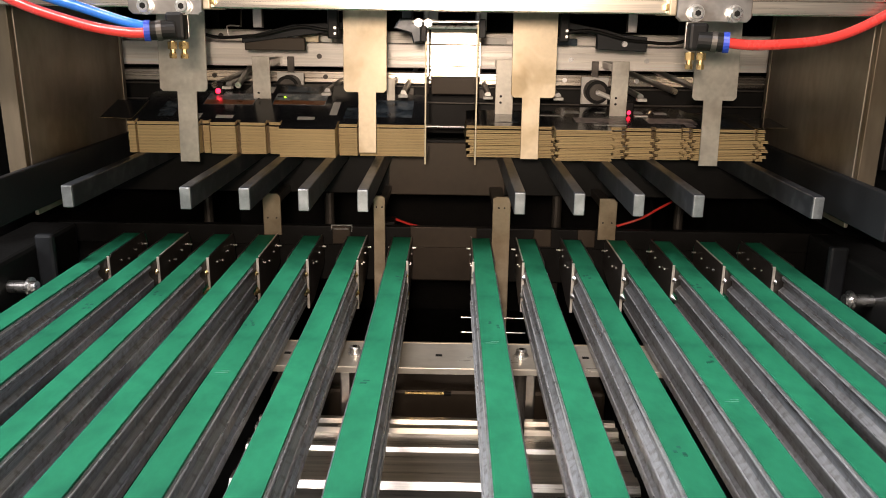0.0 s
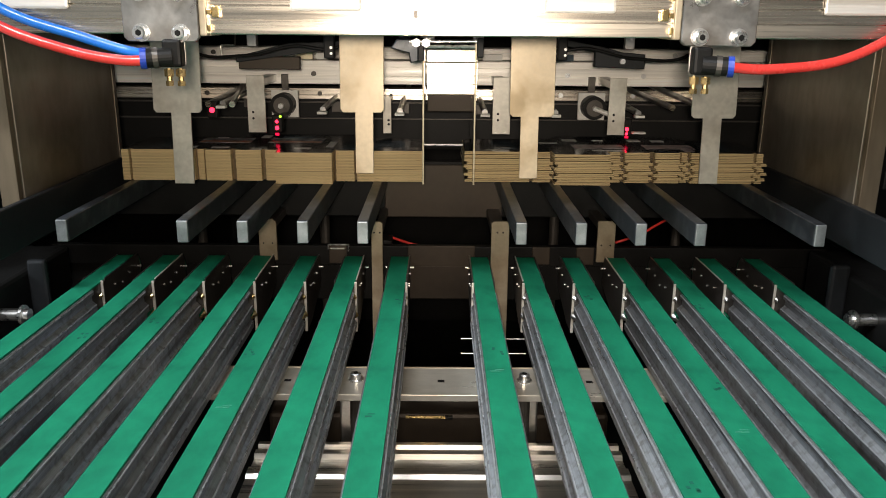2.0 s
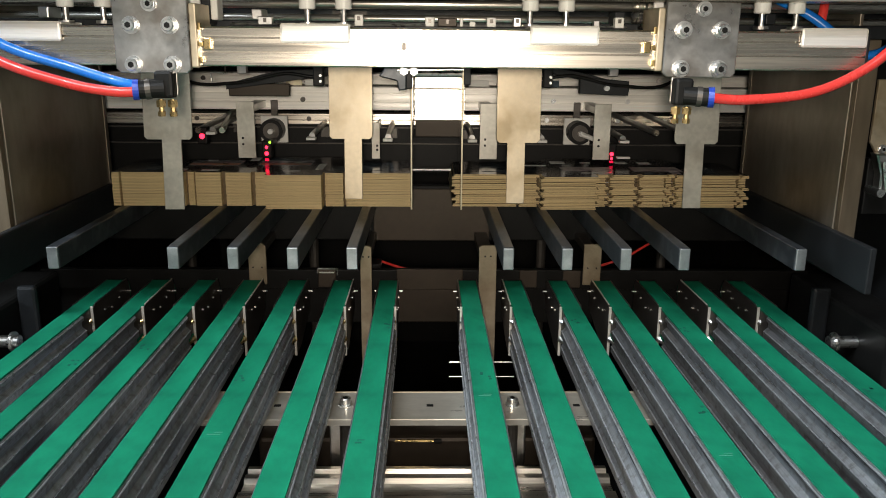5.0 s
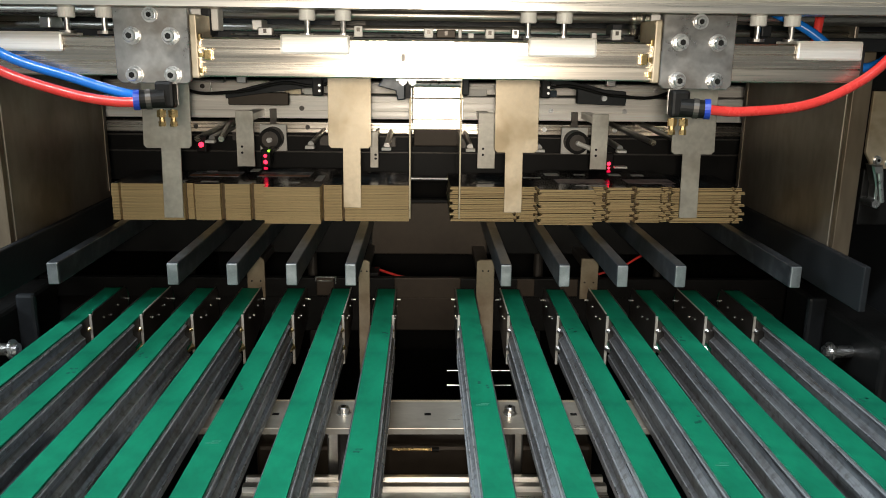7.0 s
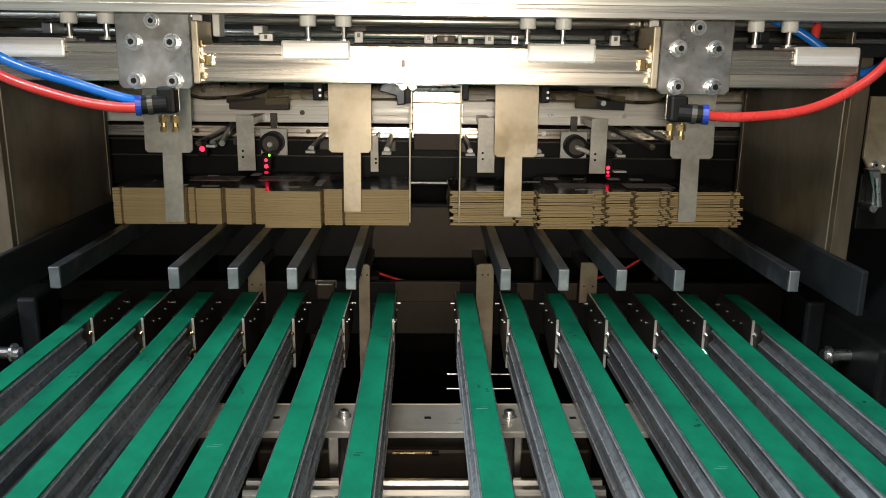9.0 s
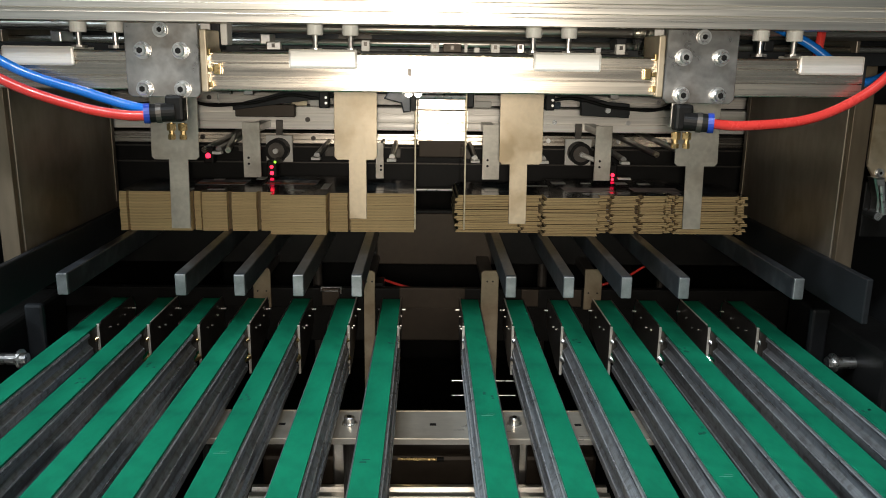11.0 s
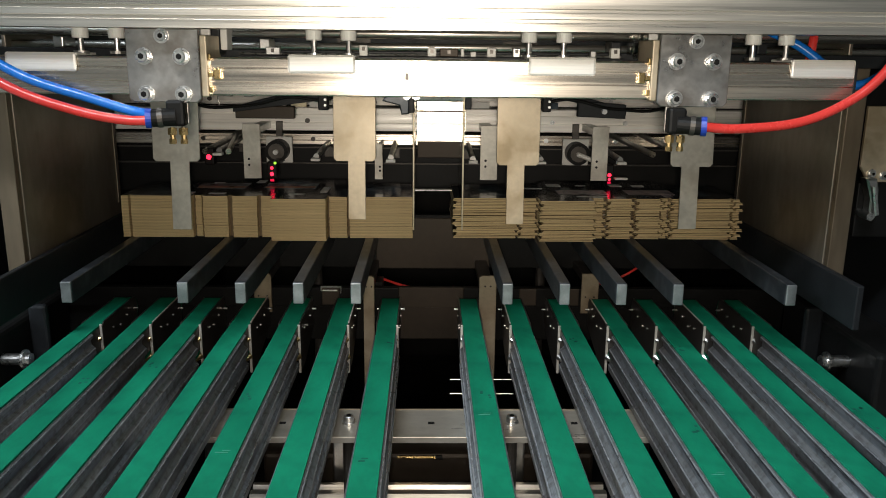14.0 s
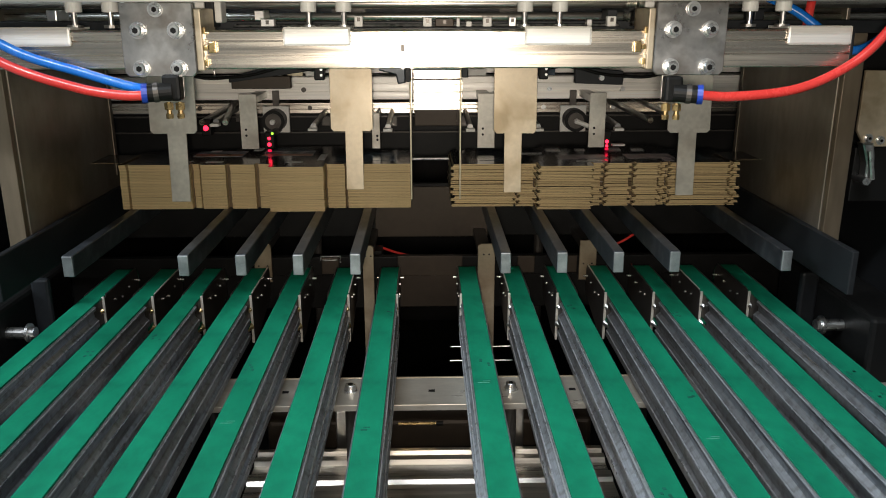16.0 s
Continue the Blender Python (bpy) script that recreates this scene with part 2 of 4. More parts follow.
def cap_bolt(parent, x, y, z, r=0.0058, out=(0, -1, 0), length=0.006):
    """Socket-head screw on a washer, its socket open."""
    o = Vector(out)
    c = Vector((x, y, z))
    bm = cyl(c, c + o * 0.0012, r * 1.34, 18)
    cyl(c + o * 0.0012, c + o * length, r, 18, bm)
    cyl(c + o * length, c + o * (length + 0.0006), r * 0.92, 18, bm, r * 0.8)
    b = part("bolt", bm, CHROME, parent, "bright socket-head screw")
    part("socket", cyl(c + o * (length + 0.0003), c + o * (length + 0.0010), r * 0.48, 6), BLACK, b)
    return b


TILT = pose(0, 0, 0)
LEAN = 4.5

# ---------------------------------------------------------------- setting
solid("floor", box(-3, 3, -3, 3, -1.05, -0.95), CONCRETE, "grey worn concrete hall floor", kind="structure")
# out of view; paler than the other walls to brighten the metal bars
solid("wall_south", box(-3, 3, -3.1, -3, -0.95, 2.2), BOUNCE_WALL, "unseen pale hall wall added to reflect light onto the bars", kind="structure")
solid("wall_north", box(-3, 3, 3, 3.1, -0.95, 2.2), PLASTER, "plain grey painted hall wall", kind="structure")
solid("wall_east", box(3, 3.1, -3, 3, -0.95, 2.2), PLASTER, "plain grey painted hall wall", kind="structure")
solid("wall_west", box(-3.1, -3, -3, 3, -0.95, 2.2), PLASTER, "plain grey painted hall wall", kind="structure")
solid("ceiling", box(-3, 3, -3, 3, 2.2, 2.3), PLASTER, "plain grey hall ceiling", kind="structure")


def machine_frame():
    """The stand and housing of the machine: sides, back, cover and the bed below."""
    f = thing("machine_frame", "dark painted steel machine housing standing on the hall floor", "machine")
    for s in (-1, 1):
        part("side_frame", box(s * 0.47 - 0.03, s * 0.47 + 0.03, -0.62, 0.95, -0.95, -0.002, 0.004), BLACK, f)
        part("side_panel", box(s * 0.475 - 0.012, s * 0.475 + 0.012, -0.05, 0.95, -0.002, 0.52, 0.002), CHAR, f)
        # guide plate beside the stacks, and the folded post before it
        part("guide_wall", box(*sorted((s * 0.3590, s * 0.3625)), -0.072, 0.147, 0.060, 0.36, 0.0008), WALL_STEEL, f, "scuffed sheet-steel guide plate")
        part("guide_lip", box(*sorted((s * 0.3574, s * 0.3588)), 0.1385, 0.1465, 0.10, 0.36, 0.0004), WALL_STEEL, f)
        post = part("post", box(*sorted((s * 0.3605, s * 0.3765)), -0.0790, -0.0745, 0.066, 0.262, 0.0010), POST, f, "upright sheet-steel post")
        part("post_fold", box(*sorted((s * 0.3593, s * 0.3604)), -0.0815, -0.0745, 0.066, 0.262, 0.0004), POST, post)
        # block that carries the outer belts
        part("bearing_block", box(s * 0.415 - 0.025, s * 0.415 + 0.025, -0.13, 0.06, -0.10, 0.020, 0.004), BLACK, f)
        part("foot_plate", box(s * 0.381 - 0.009, s * 0.381 + 0.009, -0.03, -0.022, -0.06, 0.030, 0.003), CHAR, f)
        for k in (-0.081,):
            cap = part("side_bolt", cyl((s * 0.3645, k, -0.005), (s * 0.3902, k, -0.005), 0.0055, 16), CHROME, f, "bright side bolt")
            part("washer", cyl((s * 0.3690, k, -0.005), (s * 0.3715, k, -0.005), 0.0088, 18), CHROME, cap)
    part("back_panel", box(-0.46, 0.46, 0.90, 0.93, -0.95, 0.52), BLACK, f)
    part("cover", box(-0.487, 0.487, -0.16, 0.95, 0.5205, 0.54, 0.003), CHAR, f)
    part("bed", box(-0.4395, 0.4395, -0.60, 0.89, -0.40, -0.38, 0.002), BLACK, f)
    part("front_apron", box(-0.4395, 0.4395, -0.62, -0.601, -0.95, -0.20, 0.002), BLACK, f)
    return f


machine_frame()


def hanger_bracket():
    """Tan corner plate and the shiny toggle latch under it at the side of the opening."""
    b = thing("corner_bracket", "tan sheet-metal corner bracket screwed beside the opening", "bracket")
    poly = [(0.3885, 0.229), (0.43, 0.229), (0.43, 0.161), (0.397, 0.161), (0.3885, 0.175)]
    part("plate", extrude(poly, "y", -0.062, -0.058, 0.0006), TAN_STEEL, b)
    part("flange", box(0.43, 0.4625, -0.062, -0.05, 0.161, 0.229, 0.001), TAN_STEEL, b)
    for x, z in ((0.399, 0.169), (0.410, 0.167)):
        cap_bolt(b, x, -0.062, z, 0.003, length=0.003)
    t = thing("toggle_latch", "shiny chromed toggle latch on the dark frame", "latch")
    part("body", extrude([(0.3885, 0.166), (0.3985, 0.166), (0.4010, 0.156), (0.4030, 0.134), (0.3985, 0.127), (0.3950, 0.131), (0.3945, 0.148)], "y", -0.075, -0.062, 0.0015), STEEL, t)
    part("lever", cyl((0.3935, -0.0785, 0.160), (0.3990, -0.0785, 0.134), 0.0024, 10), CHROME, t)
    part("pivot", cyl((0.3925, -0.082, 0.133), (0.3925, -0.062, 0.133), 0.0036, 14), CHROME, t)
    part("base", box(0.389, 0.4625, -0.062, -0.052, 0.110, 0.1605, 0.001), BLACK, t)


hanger_bracket()

# ---------------------------------------------------------------- belts
PITCH, FIRST = 0.05, 0.0436


def loop_belt(width, y0, y1, thick, drop):
    """An endless flat belt round a nose at each end."""
    r = drop / 2
    outer, inner = [], []
    for cy, a0 in ((y1 - r, 90), (y0 + r, 270)):
        for i in range(9):
            a = radians(a0 - i * 22.5)
            outer.append((cy + r * math.cos(a), -r + r * math.sin(a)))
            inner.append((cy + (r - thick) * math.cos(a), -r + (r - thick) * math.sin(a)))
    bm = bmesh.new()
    n = len(outer)
    rows = []
    for x in (-width / 2, width / 2):
        rows.append(([bm.verts.new((x, y, z)) for y, z in outer], [bm.verts.new((x, y, z)) for y, z in inner]))
    (a, ai), (b, bi) = rows
    for i in range(n):
        j = (i + 1) % n
        bm.faces.new((a[i], a[j], b[j], b[i]))
        bm.faces.new((ai[j], ai[i], bi[i], bi[j]))
        bm.faces.new((a[j], a[i], ai[i], ai[j]))
        bm.faces.new((b[i], b[j], bi[j], bi[i]))
    bmesh.ops.recalc_face_normals(bm, faces=bm.faces)
    return bm


def rail_section(side):
    """Half-open channel with a rounded shoulder and a long groove on the inner face."""
    w = 0.0112
    g = [(-w, -0.0028), (-w, -0.0060), (-w + 0.0022, -0.0080), (-w + 0.0022, -0.0128), (-w - 0.0018, -0.0165), (-w - 0.0018, -0.0228), (-w + 0.0008, -0.0250), (-w + 0.0008, -0.0298),
         (-w - 0.0018, -0.0325), (-w - 0.0018, -0.0385), (w - 0.0015, -0.0385), (w, -0.0370), (w, -0.0028), (w - 0.0010, -0.0018), (-w + 0.0010, -0.0018)]
    return [(x * side, z) for x, z in g]


def belt_conveyor(side, i, rng):
    x = side * (FIRST + PITCH * i)
    c = thing("belt_conveyor", "narrow green flat-belt conveyor on a worn grey metal rail", "conveyor", "row of narrow belts", at=pose(x, 0, 0))
    part("belt", loop_belt(0.0192, -0.80, 0.106, 0.0016, 0.030), GREEN, c, "green rubber belt with faint rub marks")
    part("rail", extrude(rail_section(side), "y", -0.78, -0.022, 0.0), RAIL, c, "scratched grey metal channel")
    inner = -side
    # worn edges of the channel, their highlight lines put in as pale rods
    for dx, dz in ((0.0112, -0.0030), (0.0129, -0.0166), (0.0129, -0.0325)):
        part("worn_edge", cyl((inner * dx, -0.779, dz), (inner * dx, -0.023, dz), 0.0007, 8), WORN_GLINT, c, "rubbed rail edge with its highlight in the pale colour")
    for k in (-1, 1):
        poly = [(0.0, -0.004), (0.006, 0.0005), (0.094, 0.0005), (0.099, -0.006), (0.099, -0.034), (0.030, -0.052), (0.0, -0.052)]
        part("side_plate", extrude(poly, "x", k * 0.0099, k * 0.0112, 0.0003), SIDE_DARK, c, "dark steel cheek plate")
    # bright ground front edge of the inner cheek
    part("edge_strip", box(inner * 0.0106 - 0.0013, inner * 0.0106 + 0.0013, -0.0016, 0.0, -0.051, 0.001, 0.0003), EDGE_WHITE, c, "bright ground plate edge")
    part("top_strip", box(inner * 0.0106 - 0.0007, inner * 0.0106 + 0.0007, 0.0062, 0.094, 0.0007, 0.0014), EDGE_WHITE if i % 2 else STEEL, c)
    shiny = BRASS if side < 0 else CHROME
    part("stay", cyl((inner * 0.0106, -0.0030, -0.013), (-inner * 0.0040, -0.0120, -0.021), 0.0024, 10), shiny, c, "small shiny stay rod")
    part("stay", cyl((inner * 0.0110, -0.0035, -0.031), (-inner * 0.0030, -0.0160, -0.038), 0.0034, 10), shiny, c, "small shiny stay rod")
    part("slide_bed", box(-0.0090, 0.0090, -0.0215, 0.080, -0.0270, -0.0022, 0.0006), SIDE_DARK, c)
    part("nose_roller", cyl((-0.0098, 0.0910, -0.015), (0.0098, 0.0910, -0.015), 0.0132, 20), STEEL, c)
    part("pin", cyl((-0.0155, 0.0915, -0.012), (0.0155, 0.0915, -0.012), 0.0012, 8), CHROME, c)
    for k, (yy, zz) in enumerate(((0.028, -0.012), (0.047, -0.016), (0.068, -0.012))):
        for q in (-1, 1):
            part("screw", cyl((q * 0.0112, yy, zz), (q * 0.0126, yy, zz), 0.0011, 8), STEEL, c)
    # rub marks on the belt
    for k in range(rng.choice((0, 1, 1, 2))):
        yy, xx = rng.uniform(-0.38, 0.06), rng.uniform(-0.006, 0.006)
        bm = bmesh.new()
        for q in range(4):
            a, b = rng.uniform(-0.004, 0.004), rng.uniform(-0.006, 0.006)
            box(xx + a - 0.0010, xx + a + 0.0012, yy + b - 0.0012, yy + b + 0.0015, -0.00005, 0.00016, 0, bm)
        part("rub_mark", bm, GREEN_MARK, c)
    if (side, i) == (-1, 0):
        bm = box(-0.0055, -0.0010, -0.2785, -0.2765, -0.00005, 0.00016)
        box(-0.0040, 0.0010, -0.2745, -0.2735, -0.00005, 0.00016, 0, bm)
        part("rub_mark", bm, GREEN_MARK, c, "dark rubbed mark")
    if (side, i) in ((1, 0), (1, 3), (-1, 2)):
        yy = -0.206 - 0.03 * i
        bm = box(-0.006, 0.003, yy, yy + 0.0007, 0.0, 0.00012)
        box(-0.002, 0.004, yy + 0.003, yy + 0.0035, 0.0, 0.00012, 0, bm)
        part("scratch", bm, GREEN_PALE, c, "pale scratch")
    return c


rng = random.Random(5)
for side in (-1, 1):
    for i in range(7):
        belt_conveyor(side, i, rng)


def cross_bar():
    """Flat bar under the belts, screwed down, on the side frames."""
    b = thing("cross_bar", "flat grey steel cross bar bolted under the belts", "bar")
    part("bar", box(-0.441, 0.441, -0.162, -0.110, -0.0470, -0.0412, 0.0006), SATIN, b)
    part("bar_lip", box(-0.441, 0.441, -0.1098, -0.107, -0.066, -0.0412, 0.0005), TAN_STEEL, b)
    for x in (-0.07, 0.0715):
        cap_bolt(b, x, -0.135, -0.0412, 0.0046, (0, 0, 1), 0.006)
        part("spacer", cyl((x, -0.135, -0.12), (x, -0.135, -0.0472), 0.0055, 14), SIDE_DARK, b)
    for x in (-0.127, 0.0015, 0.126):
        part("slot", box(x - 0.0028, x + 0.0028, -0.1385, -0.1345, -0.0411, -0.0408), BLACK, b)
    return b


cross_bar()


def lower_profile():
    p = thing("lower_profile", "wide bright ribbed aluminium profile below the belts", "profile")
    poly = [(-0.211, -0.150), (-0.096, -0.150)]
    for y, z in ((-0.096, -0.122), (-0.099, -0.1195), (-0.104, -0.1195), (-0.106, -0.1235), (-0.111, -0.1235), (-0.113, -0.1195), (-0.120, -0.1195),
                 (-0.122, -0.124), (-0.139, -0.124), (-0.142, -0.1195), (-0.153, -0.1195), (-0.156, -0.1225), (-0.191, -0.1225), (-0.194, -0.1195), (-0.206, -0.1195), (-0.211, -0.124)):
        poly.append((y, z))
    part("profile", extrude(poly, "x", -0.163, 0.163), ALU, p)
    for x in (-0.14, 0.14):
        part("leg", box(x - 0.012, x + 0.012, -0.16, -0.13, -0.38, -0.1502, 0.002), ALU_DULL, p)
    g = thing("gear_housing", "dark brown gear housing behind the ribbed profile", "housing")
    part("body", box(-0.16, 0.16, -0.072, 0.02, -0.38, -0.105, 0.004), BROWN, g)
    part("brass_rod", cyl((-0.031, -0.0737, -0.1075), (0.006, -0.0737, -0.1075), 0.0016, 10), BRASS, g)
    part("rod_end", cyl((0.006, -0.0745, -0.1075), (0.013, -0.0745, -0.1075), 0.0024, 10), BLACK, g)
    for x in (-0.12, -0.085, 0.085, 0.12):
        part("strut", box(x - 0.006, x + 0.006, -0.084, -0.076, -0.38, -0.066, 0.0015), STEEL, g)


lower_profile()


def rear_members():
    b = thing("rear_cross_member", "tan and brown steel members behind the belt ends", "bar")
    part("bar", box(-0.44, 0.44, 0.121, 0.131, -0.019, 0.004, 0.001), BLACK, b)
    part("centre_piece", box(-0.036, 0.040, 0.1180, 0.1208, -0.019, 0.0055, 0.0008), RUST, b, "brown centre piece")
    for x in (-0.115, 0.115, 0.165):
        part("small_piece", box(x - 0.010, x + 0.010, 0.1180, 0.1208, -0.016, 0.0045, 0.0008), RUST, b)
    part("apron", box(-0.44, 0.44, 0.133, 0.137, -0.064, -0.021, 0.001), BLACK, b)
    part("centre_apron", box(-0.036, 0.040, 0.1300, 0.1328, -0.062, -0.022, 0.0008), BROWN, b, "dark brown centre apron")
    k = thing("wire_buckle", "small bright wire buckle on the rear cross member", "buckle")
    for x0, x1, z0, z1 in ((-0.1260, -0.1020, 0.0060, 0.0072), (-0.1240, -0.1060, 0.0015, 0.0027), (-0.1260, -0.1246, 0.0015, 0.0072), (-0.1034, -0.1020, -0.0010, 0.0072)):
        part("wire", box(x0, x1, 0.1145, 0.1178, z0, z1, 0.0003), CHROME, k)
    w = thing("guide_wire", "two thin bright wires between the belts", "wire")
    for z in (-0.0585, -0.0745):
        part("wire", cyl((0.022, 0.0, z), (0.088, 0.0, z), 0.0007, 8), CHROME, w)
    part("holder", box(0.0505, 0.0535, -0.003, 0.003, -0.105, -0.052, 0.0005), SIDE_DARK, w)
    c = thing("cable", "thin red cable hanging behind the belts", "cable")
    part("sheath", tube([(-0.06, 0.16, 0.005), (-0.03, 0.15, -0.002), (0.0, 0.155, -0.008), (0.03, 0.15, -0.003)], 0.0016, 8, 24), RED, c)
    part("sheath", tube([(0.20, 0.15, 0.00), (0.23, 0.145, 0.012), (0.25, 0.15, 0.022), (0.27, 0.16, 0.03)], 0.0016, 8, 24), RED, c)
    part("clip", box(-0.075, -0.055, 0.137, 0.165, -0.03, 0.006, 0.001), BLACK, c)
    part("clip", box(0.193, 0.205, 0.137, 0.16, -0.03, 0.003, 0.001), BLACK, c)


rear_members()


# ---------------------------------------------------------------- lifting fork
def lift():
    """Comb of forks on one beam, with posts that go down between the belts. Its origin lies at the fork tops."""
    f = thing("lifting_fork", "dark steel comb of forks carrying the carton stacks", "lift")
    for s in (-1, 1):
        for k in (0, 1, 2, 3, 5):
            x = 0.0015 + s * (0.0662 + PITCH * k)
            fk = part("fork", box(x - 0.0047, x + 0.0047, -0.105, 0.1942, -0.0195, 0.0, 0.0010), FORK, f, "blued steel fork bar")
            part("fork_end", box(x - 0.0045, x + 0.0045, -0.1072, -0.1052, -0.0192, -0.0003, 0.0008), FORK_END, fk)
        part("side_beam", box(*sorted((s * 0.3515, s * 0.3572)), -0.150, 0.1942, -0.027, 0.0115, 0.0012), CHAR, f, "dark grey flat side beam")
    part("beam", box(-0.405, 0.405, 0.1945, 0.204, -0.068, -0.0005, 0.001), BLACK, f, "black steel cross beam")
    part("centre_plate", box(-0.066, 0.075, 0.1905, 0.1943, -0.068, -0.004, 0.001), RUST, f, "brown steel centre plate")
    for x0, x1, top, y in ((-0.0725, -0.0605, -0.045, 0.066), (0.0545, 0.0735, -0.044, 0.066)):
        poly = [(x0, -0.25), (x1, -0.25), (x1, top), (x1 - 0.003, top + 0.002), (x0 + 0.003, top + 0.002), (x0, top)]
        p = part("post", extrude(poly, "y", y, y + 0.004, 0.0004), POST_TAN, f, "tan steel lift post")
        for q in (0.003, -0.003):
            part("hole", cyl(((x0 + x1) / 2 + q, y - 0.0003, top - 0.010), ((x0 + x1) / 2 + q, y + 0.0004, top - 0.010), 0.0010, 8), BLACK, p)
        part("arm", box(x0 + 0.002, x1 - 0.002, y + 0.0042, 0.1942, -0.065, -0.057, 0.0005), SIDE_DARK, f)
    for x in (-0.192, 0.1865):
        poly = [(x - 0.010, -0.10), (x + 0.010, -0.10), (x + 0.010, -0.056), (x + 0.006, -0.052), (x - 0.010, -0.052)]
        p = part("tab_post", extrude(poly, "y", 0.112, 0.115, 0.0004), POST_TAN, f, "small tan steel tab")
        for q in (0.005, -0.005):
            part("hole", cyl((x + q, 0.1117, -0.080), (x + q, 0.1125, -0.080), 0.0010, 8), BLACK, p)
        part("arm", box(x - 0.006, x + 0.006, 0.1152, 0.1942, -0.067, -0.058, 0.0005), SIDE_DARK, f)
    for x in (-0.14, 0.14, 0.29, -0.29):
        part("rod", cyl((x * 1.02, 0.215, -0.40), (x * 1.02, 0.215, -0.02), 0.006, 12), SIDE_DARK, f)
        part("rod_clamp", box(x * 1.02 - 0.010, x * 1.02 + 0.010, 0.2042, 0.225, -0.06, -0.03, 0.001), SIDE_DARK, f)
    return f


FORKS = lift()


# ---------------------------------------------------------------- upper front: bar, plates, tubes, beam
def slotted_bar(x0, x1, yf, yb, z0, z1, tilt=0.0, slot=0.0030, wide=0.0013):
    """Aluminium bar whose front is three flat bands between deep narrow slots, with broken edges."""
    h = z1 - z0
    poly = [(yb, z0), (yf + 0.0008, z0), (yf, z0 + 0.0008)]
    for a, b in ((0.0, 0.34), (0.34, 0.70), (0.70, 1.0)):
        za, zb = z0 + h * a + (wide if a else 0.0008), z0 + h * b - (0.0012 if b == 1 else 0)
        if a:
            poly.append((yf, za))
        y1 = yf + tilt * (zb - za)
        poly.append((y1, zb))
        if b < 1:
            poly += [(yf + slot, zb + 0.0001), (yf + slot, zb + wide - 0.0001)]
        else:
            poly += [(y1 + 0.0012, z1)]
    poly.append((yb, z1))
    return extrude(poly, "x", x0, x1)


def front_bar():
    b = thing("front_bar", "grooved bright aluminium bar across the front of the machine", "bar", at=TILT)
    part("profile", slotted_bar(-0.330, 0.316, -0.168, -0.140, 0.2390, 0.2665), ALU_DULL, b)
    part("end_cap", box(0.3162, 0.3190, -0.167, -0.141, 0.2400, 0.2655, 0.0008), CHAR, b)
    part("end_cap", box(-0.3330, -0.3302, -0.167, -0.141, 0.2400, 0.2655, 0.0008), CHAR, b)
    for x0, x1, knobs in ((-0.311, -0.260, (-0.2635, -0.2365)), (-0.1060, -0.0565, (-0.0892, -0.0630)), (0.0715, 0.1210, (0.0735, 0.1000)), (0.2670, 0.3150, (0.2445, 0.2700))):
        c = part("clip_plate", box(x0, x1, -0.1705, -0.1683, 0.2555, 0.2690, 0.0016), ALU_PALE, b, "folded sheet-metal clip")
        part("clip_top", box(x0, x1, -0.1682, -0.132, 0.2669, 0.2688, 0.0005), ALU_PALE, c)
        for x in knobs:
            bm = cyl((x, -0.150, 0.2800), (x, -0.150, 0.2890), 0.0060, 20)
            cyl((x, -0.150, 0.2793), (x, -0.150, 0.2800), 0.0054, 20, bm, 0.0060)
            k = part("knob", bm, WHITE_PL, b, "pale turned knob")
            part("stem", cyl((x, -0.150, 0.2690), (x, -0.150, 0.2794), 0.0021, 12), STEEL, k)
            part("flange", cyl((x, -0.150, 0.2680), (x, -0.150, 0.2702), 0.0056, 18), STEEL, k)
    part("mark", box(-0.0200, -0.0170, -0.1686, -0.1681, 0.251, 0.2565), SIDE_DARK, b)
    return b


front_bar()


def clamp_plate(x, dx):
    """Square steel plate with five screws, its clamp, and the pneumatic valve that hangs under it."""
    p = thing("clamp_plate", "square stained steel clamp plate with five socket screws", "plate", "clamp plates on the bar", at=TILT)
    w = 0.0262
    poly = [(x - w, 0.237), (x - w + 0.003, 0.2340), (x + w - 0.003, 0.2340), (x + w, 0.237), (x + w, 0.2862), (x - w, 0.2862)]
    part("plate", extrude(poly, "y", -0.1752, -0.1705, 0.0006), CLAMP, p)
    for q in (-0.0135, 0.0135):
        for z in (0.2400, 0.2668):
            cap_bolt(p, x + q, -0.1752, z, 0.0046)
    cap_bolt(p, x, -0.1752, 0.2812, 0.0040, length=0.002)
    part("side_clamp", box(min(x + dx * 0.0264, x + dx * 0.0315), max(x + dx * 0.0264, x + dx * 0.0315), -0.174, -0.1325, 0.238, 0.282, 0.001), TAN_STEEL, p)
    for a, c, z0, z1 in ((0.0316, 0.0350, 0.2525, 0.2560), (0.0352, 0.0400, 0.2505, 0.2585), (0.0316, 0.0340, 0.2415, 0.2460), (0.0316, 0.0336, 0.2640, 0.2690)):
        part("step_lug", box(*sorted((x + dx * a, x + dx * c)), -0.1725, -0.1684, z0, z1, 0.0006), BRASS, p, "brass-coloured stepped lug")
    u = x + dx * 0.0176
    part("rear_block", box(*sorted((u, u + dx * 0.0075)), -0.137, -0.118, 0.2675, 0.2905, 0.001), WHITE_PL, p)
    part("rear_cap", box(*sorted((u + dx * 0.0077, u + dx * 0.0145)), -0.137, -0.118, 0.268, 0.2905, 0.0012), CHAR if dx > 0 else CLEAR, p)
    part("rear_shim", box(*sorted((u + dx * 0.0147, u + dx * 0.0200)), -0.136, -0.119, 0.2715, 0.2900, 0.0012), WHITE_PL if dx > 0 else CLEAR, p)
    return p


clamp_plate(-0.1952, 1)
clamp_plate(0.1930, -1)


